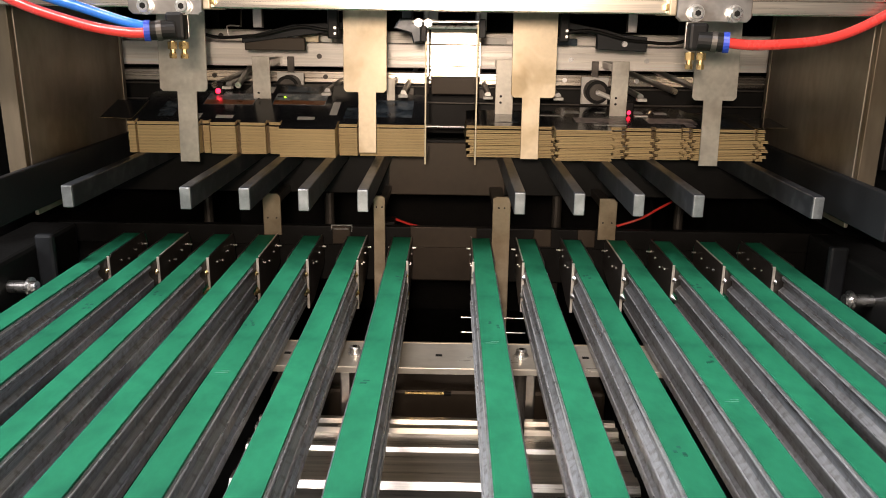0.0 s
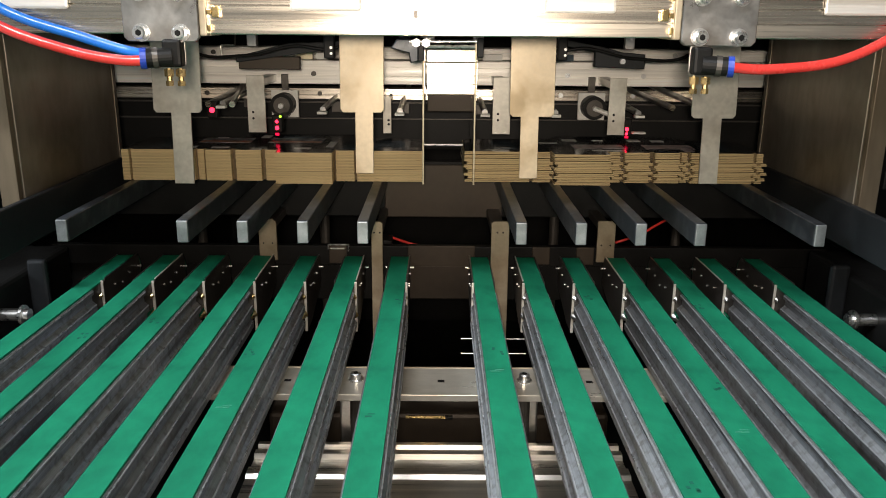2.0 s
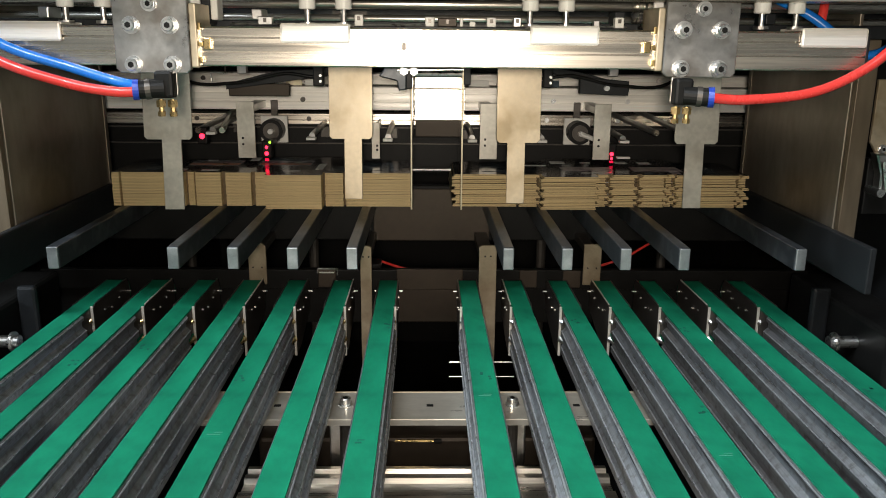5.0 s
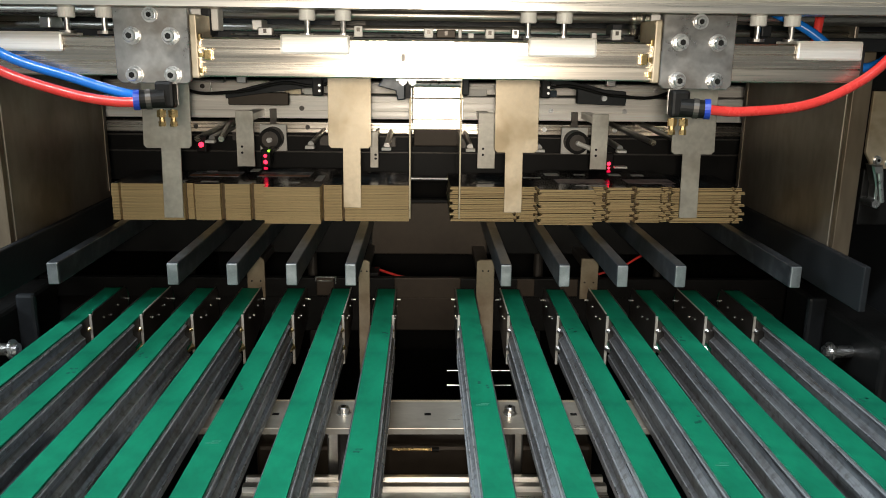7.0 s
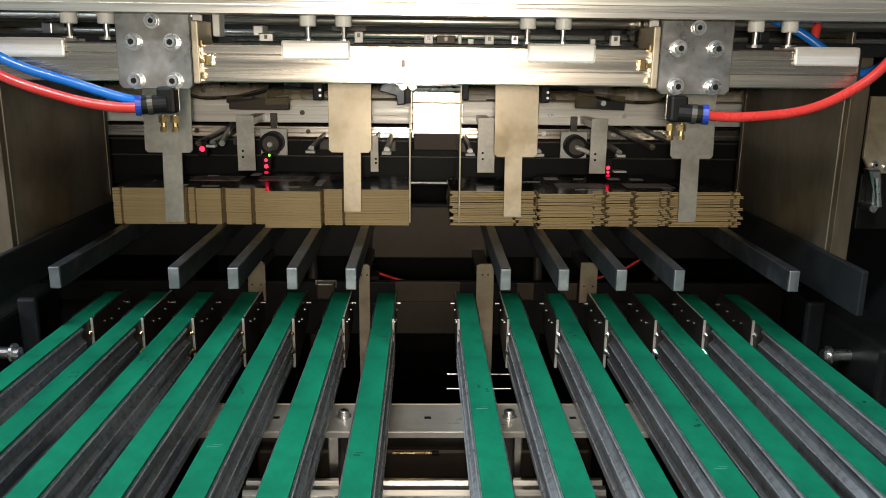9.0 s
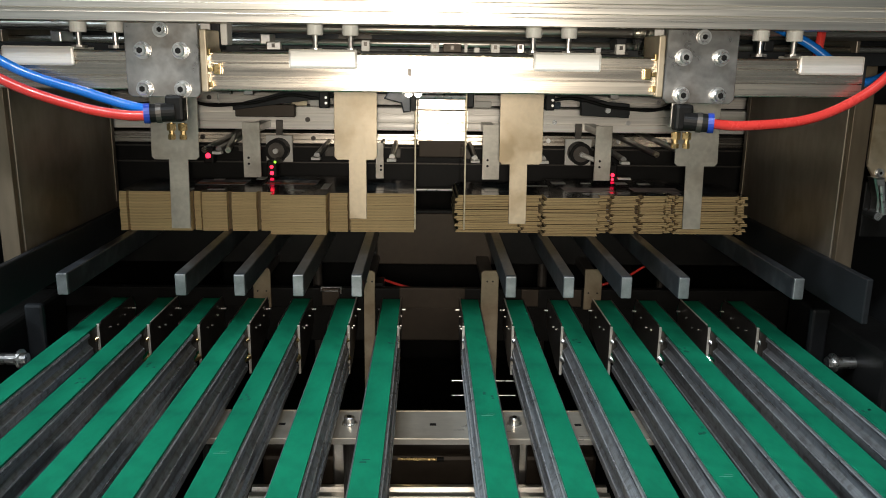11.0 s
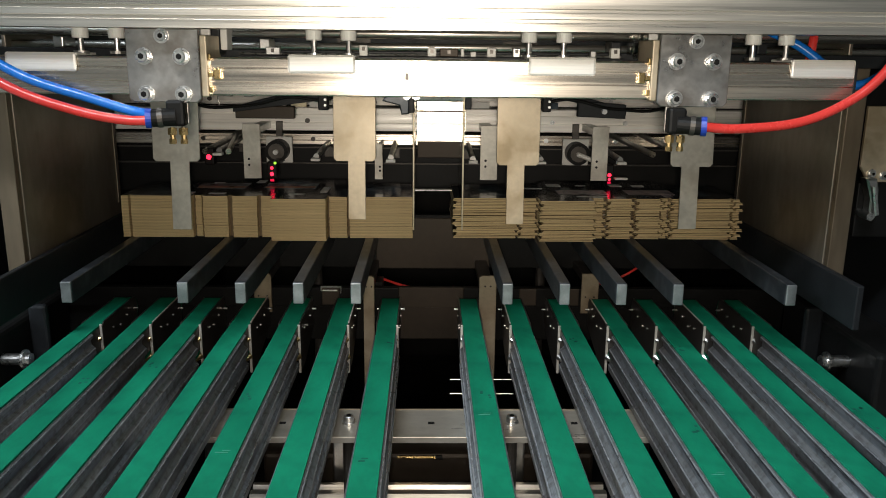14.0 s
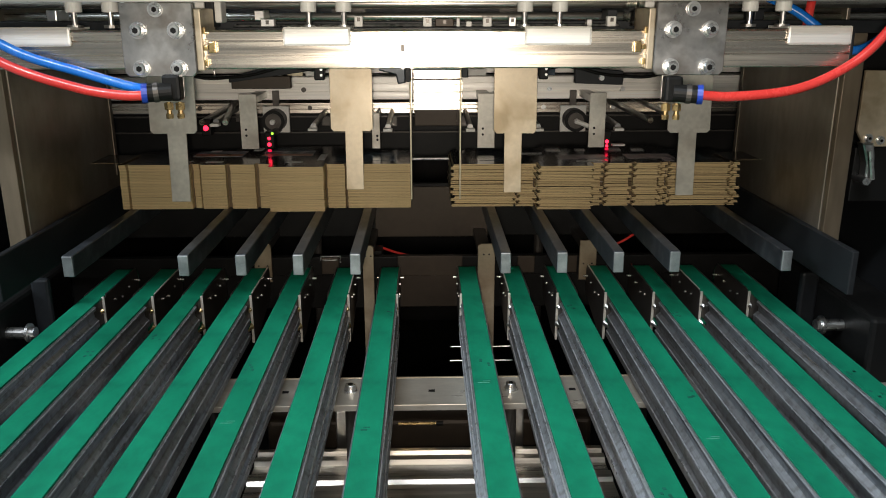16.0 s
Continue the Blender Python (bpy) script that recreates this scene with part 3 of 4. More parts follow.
def valve(x, dx, zt):
    """Black elbow with two brass nipples under the clamp plate, and a push-in collar for the tubes."""
    v = thing("air_valve", "small black air valve with brass nipples under the clamp plate", "valve", "air valves")
    part("hanger", box(x - 0.0062, x + 0.0062, -0.1705, -0.168, zt - 0.006, zt + 0.036, 0.0006), STEEL, v)
    part("body", box(x - 0.0066, x + 0.0066, -0.183, -0.1712, zt - 0.007, zt + 0.012, 0.0022), BLACK, v)
    part("elbow", cyl((x, -0.180, zt + 0.0), (x - dx * 0.0165, -0.184, zt - 0.001), 0.0066, 20), BLACK, v)
    part("ring", cyl((x - dx * 0.0090, -0.1820, zt - 0.0006), (x - dx * 0.0125, -0.1828, zt - 0.0008), 0.0072, 20), SIDE_DARK, v)
    part("collar", cyl((x - dx * 0.0166, -0.184, zt - 0.001), (x - dx * 0.0205, -0.185, zt - 0.001), 0.0072, 20), BLUE_CAP, v, "blue release collar")
    for q in (-0.0040, 0.0042):
        bm = cyl((x + q, -0.178, zt - 0.019), (x + q, -0.178, zt - 0.008), 0.0020, 8)
        cyl((x + q, -0.178, zt - 0.0135), (x + q, -0.178, zt - 0.0085), 0.0033, 6, bm)
        cyl((x + q, -0.178, zt - 0.0200), (x + q, -0.178, zt - 0.0165), 0.0027, 6, bm)
        part("nipple", bm, BRASS, v, "brass nipple")
    return v


valve(-0.1870, 1, 0.2240)
valve(0.1815, -1, 0.2215)


def hose(label, mat, pts, r, clip=None):
    h = thing("air_hose", label, "hose", "air hoses")
    part("tube", tube(pts, r, 14, 48), mat, h)
    return h


hose("glossy red air hose hanging in an arc from the valve", RED,
     [(-0.2035, -0.186, 0.2215), (-0.222, -0.188, 0.2220), (-0.251, -0.190, 0.2275), (-0.296, -0.192, 0.2430), (-0.345, -0.19, 0.272), (-0.41, -0.17, 0.312), (-0.463, -0.11, 0.335)], 0.0036)
hose("glossy blue air hose running above the red one", BLUE,
     [(-0.2035, -0.180, 0.2250), (-0.222, -0.178, 0.2285), (-0.251, -0.179, 0.2375), (-0.296, -0.180, 0.2525), (-0.345, -0.178, 0.282), (-0.41, -0.16, 0.324), (-0.463, -0.10, 0.35)], 0.0036)
hose("glossy red air hose hanging in an arc from the valve", RED,
     [(0.198, -0.185, 0.2205), (0.225, -0.184, 0.2190), (0.271, -0.181, 0.2235), (0.305, -0.179, 0.2370), (0.331, -0.177, 0.2570), (0.365, -0.165, 0.296), (0.415, -0.14, 0.332), (0.463, -0.10, 0.35)], 0.0036)
hose("blue air hose partly hidden behind the bar end", BLUE,
     [(0.250, -0.110, 0.300), (0.290, -0.125, 0.280), (0.317, -0.135, 0.2590), (0.335, -0.14, 0.250), (0.365, -0.13, 0.265), (0.415, -0.10, 0.310), (0.463, -0.08, 0.33)], 0.0036)
hose("red air hose behind the bar end", RED,
     [(0.3100, -0.10, 0.243), (0.3115, -0.102, 0.266), (0.3145, -0.10, 0.29), (0.322, -0.09, 0.315), (0.345, -0.06, 0.34), (0.405, -0.04, 0.38), (0.463, -0.02, 0.39)], 0.0036)


def top_beam():
    b = thing("top_beam", "bright brushed aluminium beam above the front bar", "beam")
    poly = [(-0.192, 0.2865), (-0.192, 0.2920), (-0.1905, 0.2926), (-0.1905, 0.2945), (-0.192, 0.2951), (-0.192, 0.2990), (-0.1908, 0.2996), (-0.1908, 0.3015), (-0.192, 0.3021),
            (-0.192, 0.520), (-0.155, 0.520), (-0.155, 0.2865)]
    part("profile", extrude(poly, "x", -0.463, 0.463), ALU, b)
    return b


top_beam()


def shafts():
    """Round shafts and small clamps in the slit between the bar and the beam."""
    s = thing("cross_shaft", "polished round steel shafts behind the front bar", "shaft")
    for y, z, r in ((-0.090, 0.2860, 0.0040), (-0.060, 0.2755, 0.0032), (-0.035, 0.289, 0.005)):
        part("shaft", cyl((-0.463, y, z), (0.463, y, z), r, 20), ALU, s, "polished round shaft", True)
    part("dark_beam", box(-0.463, 0.463, -0.10, -0.08, 0.262, 0.2725, 0.001), CHAR, s)
    for x in (-0.30, -0.135, 0.150, 0.27):
        part("clamp", box(x - 0.004, x + 0.004, -0.106, -0.082, 0.2726, 0.281, 0.0008), rngc.choice((STEEL, CHAR)), s)
    # row of small plastic clips on a bright wire behind the bar
    w = thing("clip_rail", "bright wire with small white plastic clips behind the bar", "rail")
    part("wire", cyl((-0.150, -0.128, 0.2692), (0.150, -0.128, 0.2692), 0.0010, 8), CHROME, w)
    part("base", box(-0.150, 0.150, -0.1395, -0.122, 0.2655, 0.2680, 0.0005), CHAR, w)
    for a, c, z1, m in ((-0.0565, -0.0500, 0.2765, WHITE_PL), (-0.0035, 0.0035, 0.2752, WHITE_PL), (0.0060, 0.0205, 0.2745, BROWN), (0.0225, 0.0252, 0.2748, WHITE_PL), (0.0300, 0.0345, 0.2722, WHITE_PL),
                        (0.0430, 0.0500, 0.2752, WHITE_PL), (0.0630, 0.0690, 0.2755, STEEL), (0.1240, 0.1285, 0.2738, STEEL), (0.1400, 0.1470, 0.2760, WHITE_PL), (-0.1290, -0.1180, 0.2745, STEEL)):
        k = part("clip", box(a, c, -0.1335, -0.1265, 0.2682, z1, 0.0007), m, w)
        if c - a > 0.006:
            part("notch", box((a + c) / 2 - 0.0012, (a + c) / 2 + 0.0012, -0.1341, -0.1336, z1 - 0.0042, z1 - 0.0012), SIDE_DARK, k)
    return s


rngc = random.Random(3)
shafts()


def finger_plate(x, w, xs, ws, zs, zb):
    """Broad plate that narrows to a finger in front of a stack; it leans with the guide walls."""
    f = thing("finger_plate", "hazed steel plate narrowing to a long finger before the stack", "plate", "finger plates",
              at=pose(0, 0.045, zs, -LEAN, 0, 0))
    up = 0.115
    poly = [(x - w / 2, up), (x + w / 2, up), (x + w / 2, 0.003), (x + w / 2 - 0.003, 0), (xs + ws / 2, 0), (xs + ws / 2, zb - zs),
            (xs - ws / 2, zb - zs), (xs - ws / 2, 0), (x - w / 2 + 0.003, 0), (x - w / 2, 0.003)]
    part("plate", extrude(poly, "y", -0.0010, 0.0010, 0.0003), ZINC if abs(x) > 0.2 else TAN_STEEL, f)
    part("holder", box(x - w / 2 + 0.004, x + w / 2 - 0.004, 0.0012, 0.012, up - 0.02, up + 0.01, 0.001), SIDE_DARK, f)
    return f


finger_plate(-0.0775, 0.0430, -0.0755, 0.0178, 0.1620, 0.1020)
finger_plate(0.0900, 0.0440, 0.0880, 0.0180, 0.1590, 0.0980)
finger_plate(-0.2590, 0.0475, -0.2560, 0.0192, 0.1605, 0.0905)
finger_plate(0.2700, 0.0440, 0.2690, 0.0185, 0.1590, 0.0940)

solid("hanger_rail", box(-0.463, 0.463, 0.056, 0.068, 0.262, 0.288, 0.001), CHAR, "dark rail from which the finger plates hang", "rail")


def centre_guide():
    """Clear plastic guide between the two stacks, bright at its edges, with a cross pin."""
    g = thing("centre_guide", "clear plastic centre guide with bright edges and a cross pin", "guide", at=pose(0.0, 0.042, 0.16))
    for x in (-0.0172, 0.0335):
        part("panel", box(x - 0.0010, x + 0.0010, 0.0012, 0.092, -0.066, 0.072, 0.0003), CLEAR, g, "clear plastic cheek")
        part("edge", box(x - 0.0008, x + 0.0008, -0.0004, 0.0011, -0.069, 0.073, 0.0002), EDGE_TAN, g, "bright polished edge")
        part("hanger", cyl((x, 0.003, 0.070), (x, 0.003, 0.112), 0.0028, 10), CHROME, g)
    part("cross_pin", cyl((-0.0172, 0.0905, -0.0420), (0.0365, 0.0905, -0.0420), 0.0018, 10), CHROME, g, "bright cross pin")
    part("cross_bar", cyl((-0.0200, 0.003, 0.066), (0.0365, 0.003, 0.066), 0.0028, 12), CHROME, g)
    part("clamp", box(-0.0235, -0.0165, -0.002, 0.008, 0.052, 0.074, 0.001), CHAR, g)
    part("clamp", box(0.0345, 0.041, -0.002, 0.008, 0.056, 0.074, 0.001), CHAR, g)
    return g


centre_guide()


# ---------------------------------------------------------------- behind the stacks
def rear_bars():
    b = thing("rear_bar", "grooved aluminium bar crossing behind the stacks", "bar", "rear bars")
    part("profile", slotted_bar(-0.463, 0.463, 0.215, 0.245, 0.1765, 0.2045, 0.09, 0.004, 0.0022), ALU_PALE, b)
    c = thing("rear_bar", "lower grooved aluminium bar crossing behind the stacks", "bar", "rear bars")
    part("profile", slotted_bar(-0.463, 0.463, 0.26, 0.28, 0.1545, 0.1690, 0.10), ALU_DULL, c)
    part("dark_web", box(-0.463, 0.463, 0.2802, 0.30, 0.09, 0.168, 0.001), BLACK, c)
    d = thing("rear_bar", "upper grooved aluminium bar crossing behind the stacks", "bar", "rear bars")
    part("profile", slotted_bar(-0.463, 0.463, 0.30, 0.33, 0.202, 0.217, 0.08), ALU_PALE, d)
    for bar, y, z0, z1 in ((b, 0.215, 0.176, 0.2015), (c, 0.26, 0.1545, 0.169), (d, 0.30, 0.202, 0.217)):
        for x in (-0.464, 0.464):
            part("end_plate", box(x - 0.0015, x + 0.0015, y, y + 0.02, z0, z1), SIDE_DARK, bar)
        for x in (-0.29, -0.15, -0.10, 0.11, 0.15, 0.24, 0.30):
            zz = z0 + (z1 - z0) * 0.5
            part("slot_screw", cyl((x, y - 0.002, zz), (x, y + 0.001, zz), 0.0030, 10), CHROME if x > 0 else SIDE_DARK, bar, "slot screw")
    # bright block seen between the clear cheeks
    e = thing("pull_block", "bright aluminium block between the clear cheeks", "block")
    part("block", slotted_bar(-0.0150, 0.0400, 0.150, 0.2148, 0.171, 0.2260, 0.06, 0.006, 0.0030), ALU_DULL, e)
    part("step", slotted_bar(-0.0150, 0.0400, 0.140, 0.1498, 0.183, 0.207, 0.05, 0.004, 0.0022), ALU_DULL, e)
    part("lower_step", box(-0.0150, 0.0400, 0.17, 0.2148, 0.150, 0.1705, 0.001), BROWN, e)


rear_bars()


def feed_rods():
    r = thing("feed_rod", "thin polished feed rod running back under the rear bar", "rod", "feed rods")
    part("rod", cyl((0, 0.14, 0), (0, 0.62, 0.012), 0.0034, 12), STEEL, r)
    part("tip", box(-0.0052, 0.0052, 0.130, 0.1398, -0.0042, -0.0012, 0.0004), WHITE_PL, r)
    part("foot", box(-0.006, 0.006, 0.262, 0.27, -0.016, -0.004, 0.0005), SIDE_DARK, r)
    r.matrix_world = pose(-0.045, 0, 0.1535)
    for x, z in ((-0.130, 0.1545), (0.049, 0.153), (0.219, 0.153), (0.127, 0.153), (-0.240, 0.160)):
        copy_thing(r, pose(x, 0, z))
    for x, dx in ((-0.205, -0.05), (0.185, 0.07), (0.23, 0.06), (-0.26, 0.03)):
        s = thing("slide_rail", "dark slanting slide rail behind the stacks", "rail", "slide rails")
        part("rail", cyl((x + dx, 0.145, 0.160), (x, 0.40, 0.192), 0.0034, 10), STEEL, s)
        part("tip", cyl((x + dx * 1.02, 0.139, 0.1595), (x + dx, 0.1448, 0.160), 0.0034, 10), ALU_DULL, s)


feed_rods()


def rear_finger(x0, x1, z0, z1):
    f = thing("rear_finger", "narrow hazed steel stop behind the stack front", "plate", "rear stops", at=pose(0, 0.132, 0.0))
    poly = [(x0, z0), (x1, z0), (x1, z1), (x0, z1)]
    p = part("plate", extrude(poly, "y", 0, 0.002, 0.0003), ZINC, f)
    for k in (0.25, 0.36):
        z = z0 + (z1 - z0) * k
        part("hole", cyl((x0 + 0.006, -0.0003, z), (x0 + 0.006, 0.0006, z), 0.0014, 8), BLACK, p)
    part("arm", box(x0 + 0.003, x1 - 0.003, 0.0022, 0.0862, z1 - 0.012, z1 - 0.004, 0.0005), STEEL, f)


rear_finger(-0.2110, -0.1915, 0.1300, 0.1915)
rear_finger(0.0570, 0.0765, 0.1300, 0.1915)
rear_finger(0.1840, 0.2025, 0.1300, 0.1915)
rear_finger(-0.0630, -0.0540, 0.1300, 0.1700)


def sensor(x, z, y, dots, tail=0.0, green=False):
    s = thing("light_sensor", "small black light sensor with a glowing red lamp", "sensor", "light sensors")
    part("body", box(x - 0.0055, x + 0.0055, y, y + 0.014, z - 0.009, z + 0.010, 0.0015), BLACK, s)
    part("bracket", box(x - 0.003, x + 0.003, y + 0.0142, 0.2148, z + 0.002, z + 0.008, 0.0005), SIDE_DARK, s)
    for dz, r in dots:
        bm = bmesh.new()
        bmesh.ops.create_uvsphere(bm, u_segments=12, v_segments=8, radius=r, matrix=Matrix.Translation((x, y - 0.0006, z + dz)))
        part("red_lamp", bm, LED_RED, s, "glowing red lamp")
    if tail:
        if x > 0:
            part("white_tab", box(x + 0.0055, x + 0.0200, y - 0.006, y + 0.004, z - 0.0066, z - 0.0046, 0.0003), WHITE_PL, s, "white plastic tab")
        # no lamp: the red reflection is drawn as a glowing strip
        part("reflected_stripe", box(x - 0.0022, x + 0.0022, y - 0.0012, y - 0.0002, z - tail, z - 0.0095, 0.0004), LED_REFLECTION, s, "reflection of the red lamp, made as a glowing stripe")
    if green:
        bm = bmesh.new()
        bmesh.ops.create_uvsphere(bm, u_segments=8, v_segments=6, radius=0.0016, matrix=Matrix.Translation((x + 0.004, y - 0.0004, z + 0.0085)))
        part("green_lamp", bm, LED_GREEN, s, "green lamp")


sensor(-0.2520, 0.1530, 0.140, ((0, 0.0030),))
sensor(-0.1805, 0.1385, 0.1365, ((0.003, 0.0019), (-0.004, 0.0023)), 0.0125, True)
sensor(0.2065, 0.1380, 0.1365, ((-0.002, 0.0022), (-0.007, 0.0016)), 0.0120)


def round_motor(x, z):
    m = thing("round_motor", "black round motor on a pale square bracket", "motor", "round motors")
    part("bracket", box(x - 0.016, x + 0.016, 0.2060, 0.2100, z - 0.016, z + 0.016, 0.001), WHITE_PL, m)
    part("barrel", cyl((x, 0.186, z), (x, 0.2058, z), 0.0135, 24), BLACK, m)
    part("face", cyl((x, 0.1845, z), (x, 0.1859, z), 0.0095, 20), SIDE_DARK, m)
    part("axle", cyl((x, 0.178, z), (x, 0.1844, z), 0.003, 10), CHROME, m)
    if x > 0:
        part("lever", cyl((x, 0.1795, z), (x + 0.017, 0.1770, z - 0.0065), 0.0028, 10), WHITE_PL, m, "pale lever on the axle")
    part("stay", box(x - 0.004, x + 0.004, 0.2102, 0.2148, z + 0.008, z + 0.034, 0.0005), SIDE_DARK, m)


round_motor(-0.184, 0.1540)
round_motor(0.1790, 0.1535)


def feeder_clutter():
    """Arms, brackets and dark boxes in the gap under the front bar."""
    a = thing("swing_bracket", "dark grey swing bracket under the front bar", "bracket", "swing brackets")
    part("arm", extrude([(-0.215, 0.206), (-0.10, 0.222), (-0.10, 0.229), (-0.16, 0.226), (-0.215, 0.212)], "y", 0.11, 0.118, 0.0005), CHAR, a)
    part("arm_pad", box(-0.215, -0.15, 0.12, 0.128, 0.1985, 0.212, 0.001), BROWN, a)
    part("bracket", box(-0.106, -0.094, 0.119, 0.13, 0.212, 0.2918, 0.001), BLACK, a)
    b = thing("swing_bracket", "dark grey swing bracket with a small box under the front bar", "bracket", "swing brackets")
    part("arm", extrude([(0.115, 0.229), (0.17, 0.217), (0.215, 0.206), (0.215, 0.213), (0.17, 0.225), (0.115, 0.235)], "y", 0.11, 0.118, 0.0005), CHAR, b)
    part("box", extrude([(0.160, 0.205), (0.212, 0.203), (0.212, 0.218), (0.160, 0.222)], "y", 0.10, 0.1095, 0.0006), CHAR, b)
    part("screw", cyl((0.188, 0.096, 0.211), (0.188, 0.10, 0.211), 0.003, 10), CHROME, b)
    part("bracket", box(0.112, 0.122, 0.119, 0.13, 0.216, 0.2918, 0.001), BLACK, b)
    c = thing("feeder_bridge", "dark feeder bridge across the machine behind the bar", "beam")
    part("beam", box(-0.463, 0.463, 0.1185, 0.135, 0.292, 0.306, 0.001), CHAR, c)
    for x in (-0.20, -0.012, 0.04, 0.20):
        part("drop", box(x - 0.005, x + 0.005, 0.1205, 0.130, 0.222, 0.2918, 0.0006), STEEL, c)
    for s in (-1, 1):
        cb = thing("signal_cable", "thin black cable looping under the bar", "cable", "signal cables")
        part("sheath", tube([(s * 0.05, 0.115, 0.292), (s * 0.10, 0.09, 0.226), (s * 0.15, 0.085, 0.224), (s * 0.20, 0.09, 0.214), (s * 0.26, 0.10, 0.220), (s * 0.31, 0.118, 0.292)], 0.0017, 8, 40), BLACK, cb)
    for x0, x1 in ((-0.1138, -0.1035), (0.1135, 0.1225)):
        k = thing("hanger_clamp", "small black clamp with two pale screws beside the finger plate", "clamp", "hanger clamps")
        part("body", box(x0, x1, 0.0455, 0.0555, 0.2135, 0.2700, 0.0012), BLACK, k)
        for z in (0.2185, 0.2240):
            part("screw", cyl(((x0 + x1) / 2 + 0.0022, 0.0440, z), ((x0 + x1) / 2 + 0.0022, 0.0455, z), 0.0014, 10), CHROME, k)
    h = thing("pipe_clamp", "grey cast pipe clamp with two bright nuts and a thin rod", "clamp")
    part("jaw", extrude([(-0.0480, 0.2245), (-0.0420, 0.2330), (-0.0300, 0.2335), (-0.0215, 0.2290), (-0.0215, 0.2120), (-0.0290, 0.2110), (-0.0310, 0.2200)], "y", 0.026, 0.040, 0.0012), FORK, h)
    part("strap", box(-0.0400, -0.0300, 0.030, 0.0555, 0.2336, 0.2700, 0.0010), FORK, h)
    for x in (-0.0236, -0.0144):
        part("nut", cyl((x, 0.0175, 0.2300), (x, 0.0255, 0.2300), 0.0042, 6), CHROME, h, "bright nut")
    part("rod", cyl((-0.0300, 0.0215, 0.2308), (0.0330, 0.0215, 0.2315), 0.0016, 10), CHROME, h)
    # narrow wire bracket and the pale labels on the bar behind
    n = thing("wire_bracket", "thin bright wire bracket hooked under the bar", "bracket")
    part("wire", tube([(-0.2150, 0.110, 0.2235), (-0.2290, 0.110, 0.2235), (-0.2298, 0.110, 0.2180), (-0.2302, 0.110, 0.2110), (-0.2400, 0.110, 0.2105)], 0.0008, 6, 24), CHROME, n)
    part("stem", cyl((-0.2150, 0.110, 0.2230), (-0.2150, 0.1200, 0.2925), 0.0010, 6), SIDE_DARK, n)
    for x0, x1, m in ((-0.2010, -0.1740, WHITE_PL), (-0.1690, -0.1500, EDGE_TAN), (-0.1470, -0.1340, WHITE_PL), (0.0480, 0.0720, WHITE_PL), (0.1300, 0.1560, PRINT_BLUE)):
        l = thing("bar_plate", "small plate screwed to the bar behind the stacks", "plate", "bar plates")
        part("plate", box(x0, x1, 0.2120, 0.2148, 0.2052, 0.2130, 0.0006), m, l)
        part("foot", box(x0 + 0.002, x1 - 0.002, 0.2150, 0.2300, 0.2047, 0.2068, 0.0004), SIDE_DARK, l)
    # thin tie strips crossing under the lower bar
    for y, z in ((0.245, 0.1515), (0.235, 0.1330)):
        q = thing("tie_strip", "thin dark steel tie strip crossing behind the stacks", "strip", "tie strips")
        part("strip", box(-0.463, 0.463, y, y + 0.004, z, z + 0.0016, 0.0003), SIDE_DARK, q)
    t = thing("feed_table", "dark feed table with waiting cartons deep in the machine", "table")
    part("top", box(-0.463, 0.463, 0.40, 0.72, 0.244, 0.252, 0.001), CHAR, t)


feeder_clutter()


# ---------------------------------------------------------------- cartons
THICK = 0.00320
LEFT_FRONT = ((-0.1545, -0.1470, 0.0), (-0.1445, -0.0800, 0.0), (-0.0775, -0.0710, 0.004), (-0.0685, -0.0425, 0.0), (-0.0375, -0.0115, 0.0),
              (-0.0075, 0.0040, 0.002), (0.0055, 0.0630, -0.015), (0.0652, 0.0840, 0.0), (0.0868, 0.1540, 0.0))
RIGHT_FRONT = tuple((-b, -a, y) for a, b, y in LEFT_FRONT[::-1])
DEPTH = 0.118


def carton_outline(front, grow=0.0):
    out = []
    for k, (a, b, y) in enumerate(front):
        if k:
            out += [(front[k - 1][1] + 0.0002, 0.0075), (a - 0.0002, 0.0075)]
        out += [(a - grow, y), (b + grow, y)]
    x0, x1 = front[0][0], front[-1][1]
    back = [(x1, DEPTH - 0.030), (x1 - 0.055, DEPTH - 0.026), (x1 - 0.060, DEPTH - 0.004), (x1 - 0.066, DEPTH), (x0 + 0.112, DEPTH), (x0 + 0.106, DEPTH - 0.004),
            (x0 + 0.102, DEPTH - 0.024), (x0 + 0.004, DEPTH - 0.028), (x0, DEPTH - 0.034)]
    return out + back


def panel_mesh(name, front, z0, z1, grow):
    bm = extrude(carton_outline(front, grow), "z", z0, z1)
    bm.normal_update()
    # walls set back between the front panels take the dark colour as painted shade
    for f in bm.faces:
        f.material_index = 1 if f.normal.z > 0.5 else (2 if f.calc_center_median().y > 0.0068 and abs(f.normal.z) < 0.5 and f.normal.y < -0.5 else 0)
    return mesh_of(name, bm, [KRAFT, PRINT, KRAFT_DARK])


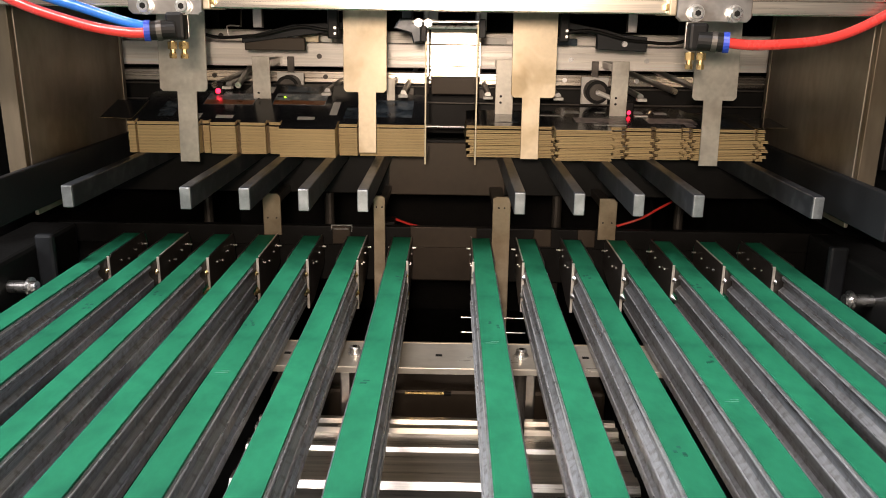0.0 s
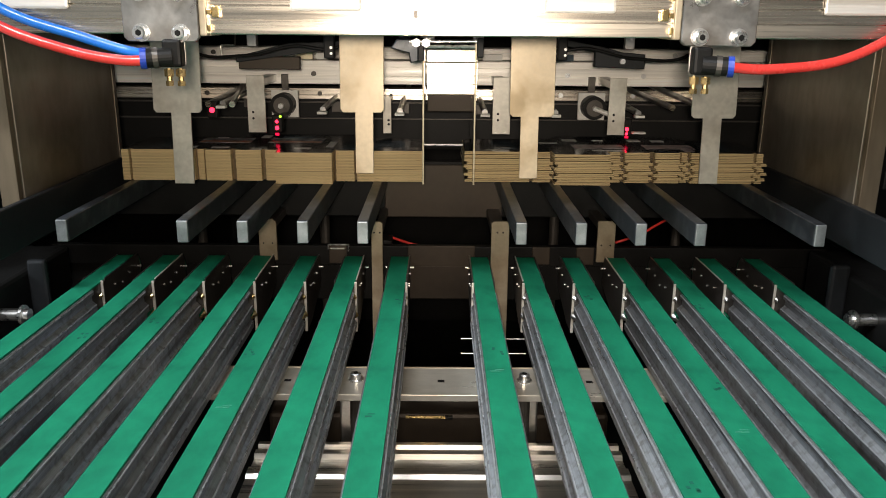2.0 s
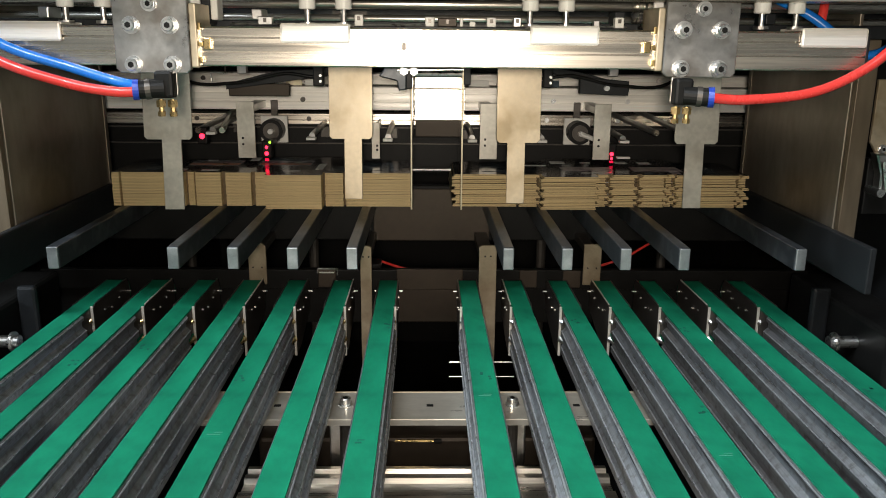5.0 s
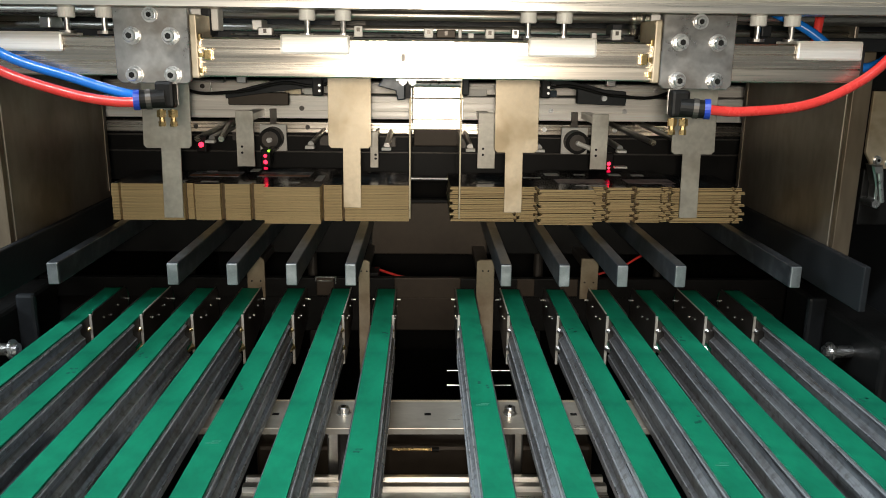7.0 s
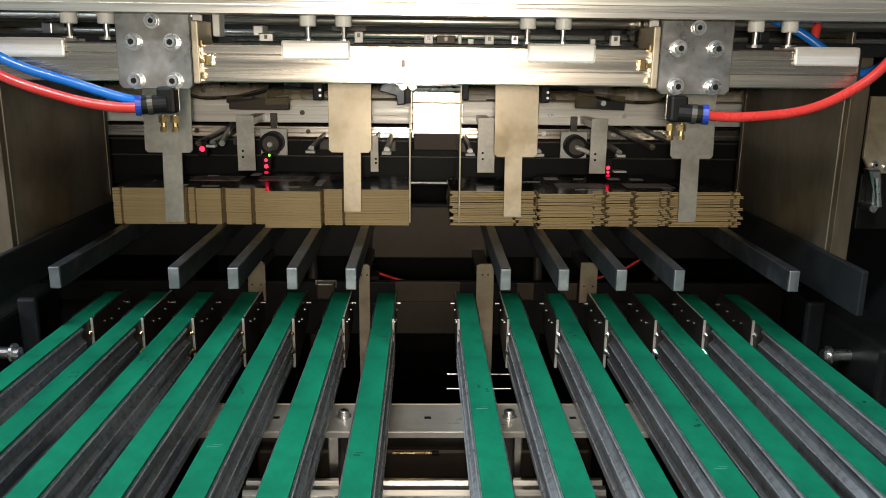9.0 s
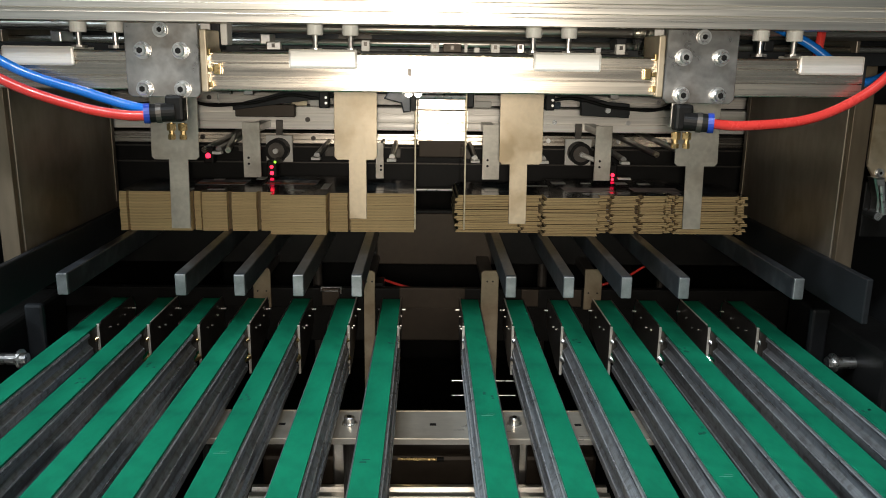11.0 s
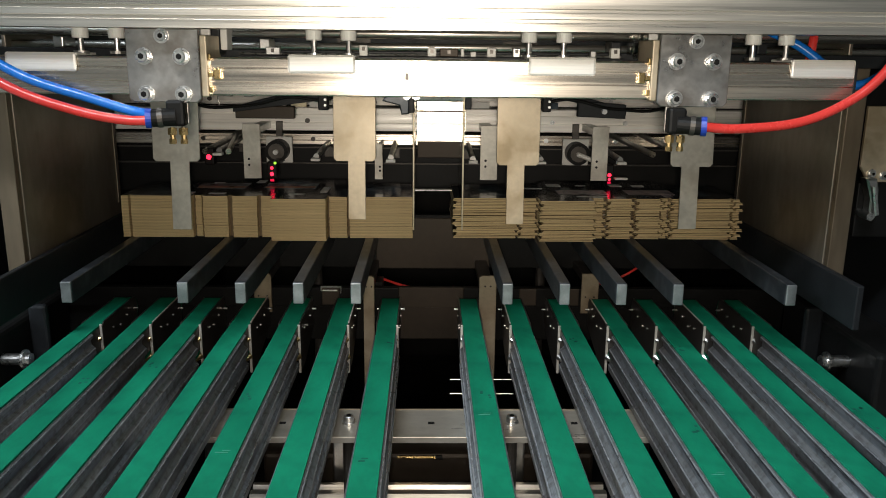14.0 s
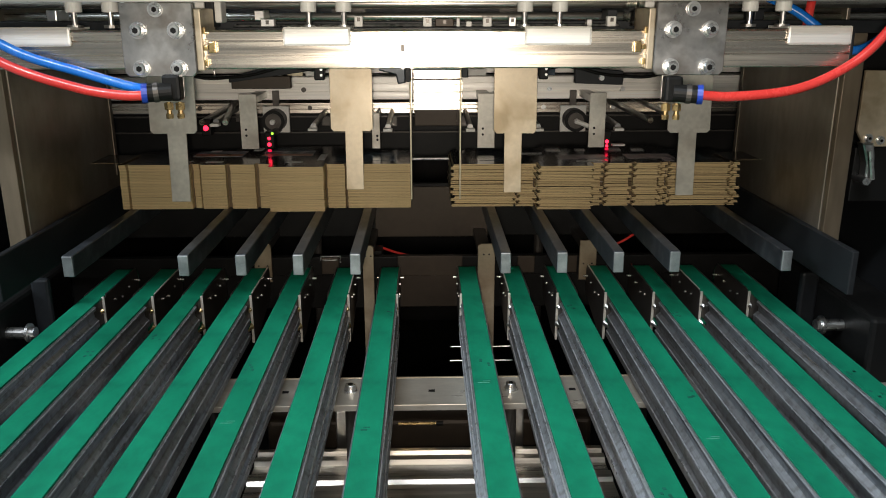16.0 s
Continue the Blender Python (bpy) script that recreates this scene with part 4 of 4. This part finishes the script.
def carton(side):
    """A flat folded carton: two boards with a dark fold gap, printed on top. Origin at the middle of its front edge, underside."""
    front = LEFT_FRONT if side < 0 else RIGHT_FRONT
    c = thing("folded_carton", "flat folded carton with dark printed top and tan board edges", "carton", "stacked cartons")
    h = THICK
    for nm, z0, z1, g in (("lower_board", 0.00005 if side < 0 else 0.0001, h * (0.49 if side < 0 else 0.46), 0.0), ("upper_board", h * (0.51 if side < 0 else 0.54), h - (0.00005 if side < 0 else 0.0002), -0.0001 if side < 0 else -0.0006)):
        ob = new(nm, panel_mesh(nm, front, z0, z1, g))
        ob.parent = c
    outer = front[0][0] if side < 0 else front[-1][1]
    fa, fb = sorted((outer - side * 0.0005, outer - side * 0.034))
    fbm = box(fa, fb, 0.004, DEPTH - 0.062, h * 0.475, h * 0.525)
    fbm.normal_update()
    for f in fbm.faces:
        f.material_index = 1 if f.normal.z > 0.5 else 0
    part("side_flap", fbm, [KRAFT, PRINT], c, "thin side flap, dark printed on top")
    part("glue_seam", box(front[0][0] + (0.036 if side < 0 else 0.004), front[-1][1] - (0.036 if side > 0 else 0.004), 0.009, DEPTH - 0.040, h * 0.46, h * 0.54), KRAFT_DARK, c)
    z = h
    # print fields; the grey and blue ones also have glare in their colour
    if side < 0:
        marks = [(-0.0895, -0.0345, 0.050, 0.084, PRINT_GREY_GLARE), (-0.0145, 0.0435, 0.052, 0.086, PRINT_GREY_GLARE), (-0.078, -0.066, 0.0855, 0.0895, PRINT_WHITE),
                 (-0.030, -0.020, 0.088, 0.108, PRINT_WHITE), (-0.006, 0.030, 0.092, 0.110, PRINT_BLUE), (0.052, 0.060, 0.024, 0.062, PRINT_WHITE), (-0.098, -0.082, 0.010, 0.024, PRINT_WHITE),
                 (-0.066, -0.048, 0.012, 0.020, PRINT_WHITE), (0.020, 0.038, 0.010, 0.018, PRINT_WHITE), (0.068, 0.084, 0.016, 0.046, PRINT_BLUE),
                 (-0.130, -0.112, 0.016, 0.058, PRINT_BLUE), (0.094, 0.140, 0.020, 0.070, PRINT_BLUE)]
    else:
        marks = [(-0.037, 0.018, 0.026, 0.052, PRINT_PINK), (0.040, 0.092, 0.026, 0.054, PRINT_PINK), (-0.042, -0.026, 0.078, 0.094, PRINT_WHITE), (0.032, 0.046, 0.080, 0.094, PRINT_WHITE),
                 (0.058, 0.072, 0.078, 0.090, PRINT_WHITE), (0.050, 0.058, 0.010, 0.024, PRINT_BLUE), (0.076, 0.086, 0.010, 0.024, PRINT_PINK), (-0.020, 0.014, 0.010, 0.014, PRINT_WHITE),
                 (-0.008, 0.004, 0.082, 0.088, PRINT_WHITE), (0.100, 0.128, 0.020, 0.060, PRINT_BLUE), (-0.124, -0.098, 0.020, 0.070, PRINT_BLUE), (-0.080, -0.050, 0.060, 0.066, PRINT_WHITE)]
    for a, b, y0, y1, m in marks:
        part("print_field", box(a, b, y0, y1, z, z + 0.00015), m, c)
    if side < 0:
        for a, b, y0, y1 in ((-0.0895, -0.0345, 0.050, 0.064), (-0.0145, 0.0435, 0.052, 0.065)):
            part("print_field", box(a + 0.001, b - 0.001, y0 + 0.001, y1, z + 0.00017, z + 0.00027), PRINT_RUST, c, "russet lower band of the printed picture")
    return c


def place_of(side, level_index, jit):
    jx, jy, jr = jit
    cx = -0.1725 if side < 0 else 0.1800
    return cx + jx, 0.065 + jy, jr


BASE, DROPS = 9, (-0.62, 2.60, 5.82, 9.02, 12.29, 15.49)
LIFT = [(0.0, 0.0950), (0.12, 0.0930), (0.35, 0.0890), (6.25, 0.0892), (6.5, 0.0855), (6.8, 0.0828), (12.6, 0.0828), (12.8, 0.0808), (13.0, 0.0783), (13.3, 0.0768), (16.0, 0.0766)]


def lift_at(t):
    for (a, za), (b, zb) in zip(LIFT, LIFT[1:]):
        if a <= t <= b:
            return za + (zb - za) * (t - a) / (b - a)
    return LIFT[-1][1]


TIP = ((0, 0), (56, 56), (50, 52), (58, 58), (22, 42), (25, 27))
STACK = []
rs = random.Random(11)
for side in (-1, 1):
    first = carton(side)
    for n in range(BASE + len(DROPS)):
        ob = first if n == 0 else copy_thing(first, Matrix())
        wild = 2.1 if side > 0 else 0.3
        jit = (rs.uniform(-1, 1) * 0.0012 * wild, rs.uniform(-1, 1) * 0.0016 * wild, rs.uniform(-1, 1) * 0.35 * wild)
        STACK.append((ob, side, n, jit))


# ---------------------------------------------------------------- movement
def motions():
    walk(FORKS, [(t, pose(0, 0, z)) for t, z in LIFT])
    for ob, side, n, jit in STACK:
        x, y, rz = place_of(side, n, jit)

        def rest(t, dy=0.0, dz=0.0, rx=0.0, ry=0.0):
            return (t, pose(x, y + dy, lift_at(t) + n * THICK + dz, rx, ry, rz))
        if n < BASE:
            rows = [rest(t) for t, _ in LIFT]
        else:
            T = DROPS[n - BASE]
            waiting = pose(x, 0.47, 0.2525 + (BASE + 5 - n) * (THICK + 0.0001), 0, 0, rz)
            if T < 0:
                rows = [rest(0.0, 0, 0.001, 15 if side < 0 else 4), rest(0.12, 0, 0.0006, 8 if side < 0 else 2), rest(0.35, 0, 0, 0)]
                last = 0.35
            else:
                slow = side > 0 and n == BASE + 4
                rows = [(0.0, waiting), (T - 0.35, waiting), (T - 0.12, pose(x, 0.20, 0.262, 2, 0, rz)), (T, pose(x, y + 0.012, 0.190, 27, 0, rz)), rest(T + 0.1, 0.004, 0.004, TIP[n - BASE][side > 0])]
                if side < 0:
                    rows += [rest(T + 0.2, 0, 0.001, 9), rest(T + 0.32, 0, 0, 3), rest(T + 0.5, 0, 0, 0)]
                    last = T + 0.5
                elif slow:
                    rows += [rest(T + 0.2, 0.002, 0.003, 34), rest(T + 0.45, 0.002, 0.002, 30), rest(T + 0.58, 0, 0.001, 26), rest(T + 0.78, 0, 0, 11), rest(T + 0.95, 0, 0, 0)]
                    last = T + 0.95
                else:
                    rows += [rest(T + 0.2, 0.002, 0.002, 34 if n < BASE + 5 else 10, 3 if n < BASE + 5 else 0), rest(T + 0.3, 0, 0.001, 20 if n < BASE + 5 else 5), rest(T + 0.42, 0, 0, 8), rest(min(T + 0.52, 16.0), 0, 0, 0)]
                    last = min(T + 0.52, 16.0)
            rows += [rest(t) for t, _ in LIFT if t > last + 0.02]
            if rows[-1][0] < 16.0:
                rows.append(rest(16.0))
        walk(ob, rows)
        if n >= BASE:
            # the side flap stands out until the stack is tapped together
            T = DROPS[n - BASE]
            flap = [ch for ch in ob.children if ch.name.startswith("side_flap")][0]
            out, home = pose(side * (0.030 if side < 0 else 0.024), 0, 0.0006, 0, -side * 1.0, 0), pose(0, 0, 0)
            a, b = T + 0.84, T + 0.98
            keys = [(0.0, out), (a, out), (b, home), (16.0, home)] if a < 15.9 else [(0.0, out), (16.0, out)]
            walk(flap, keys)


motions()
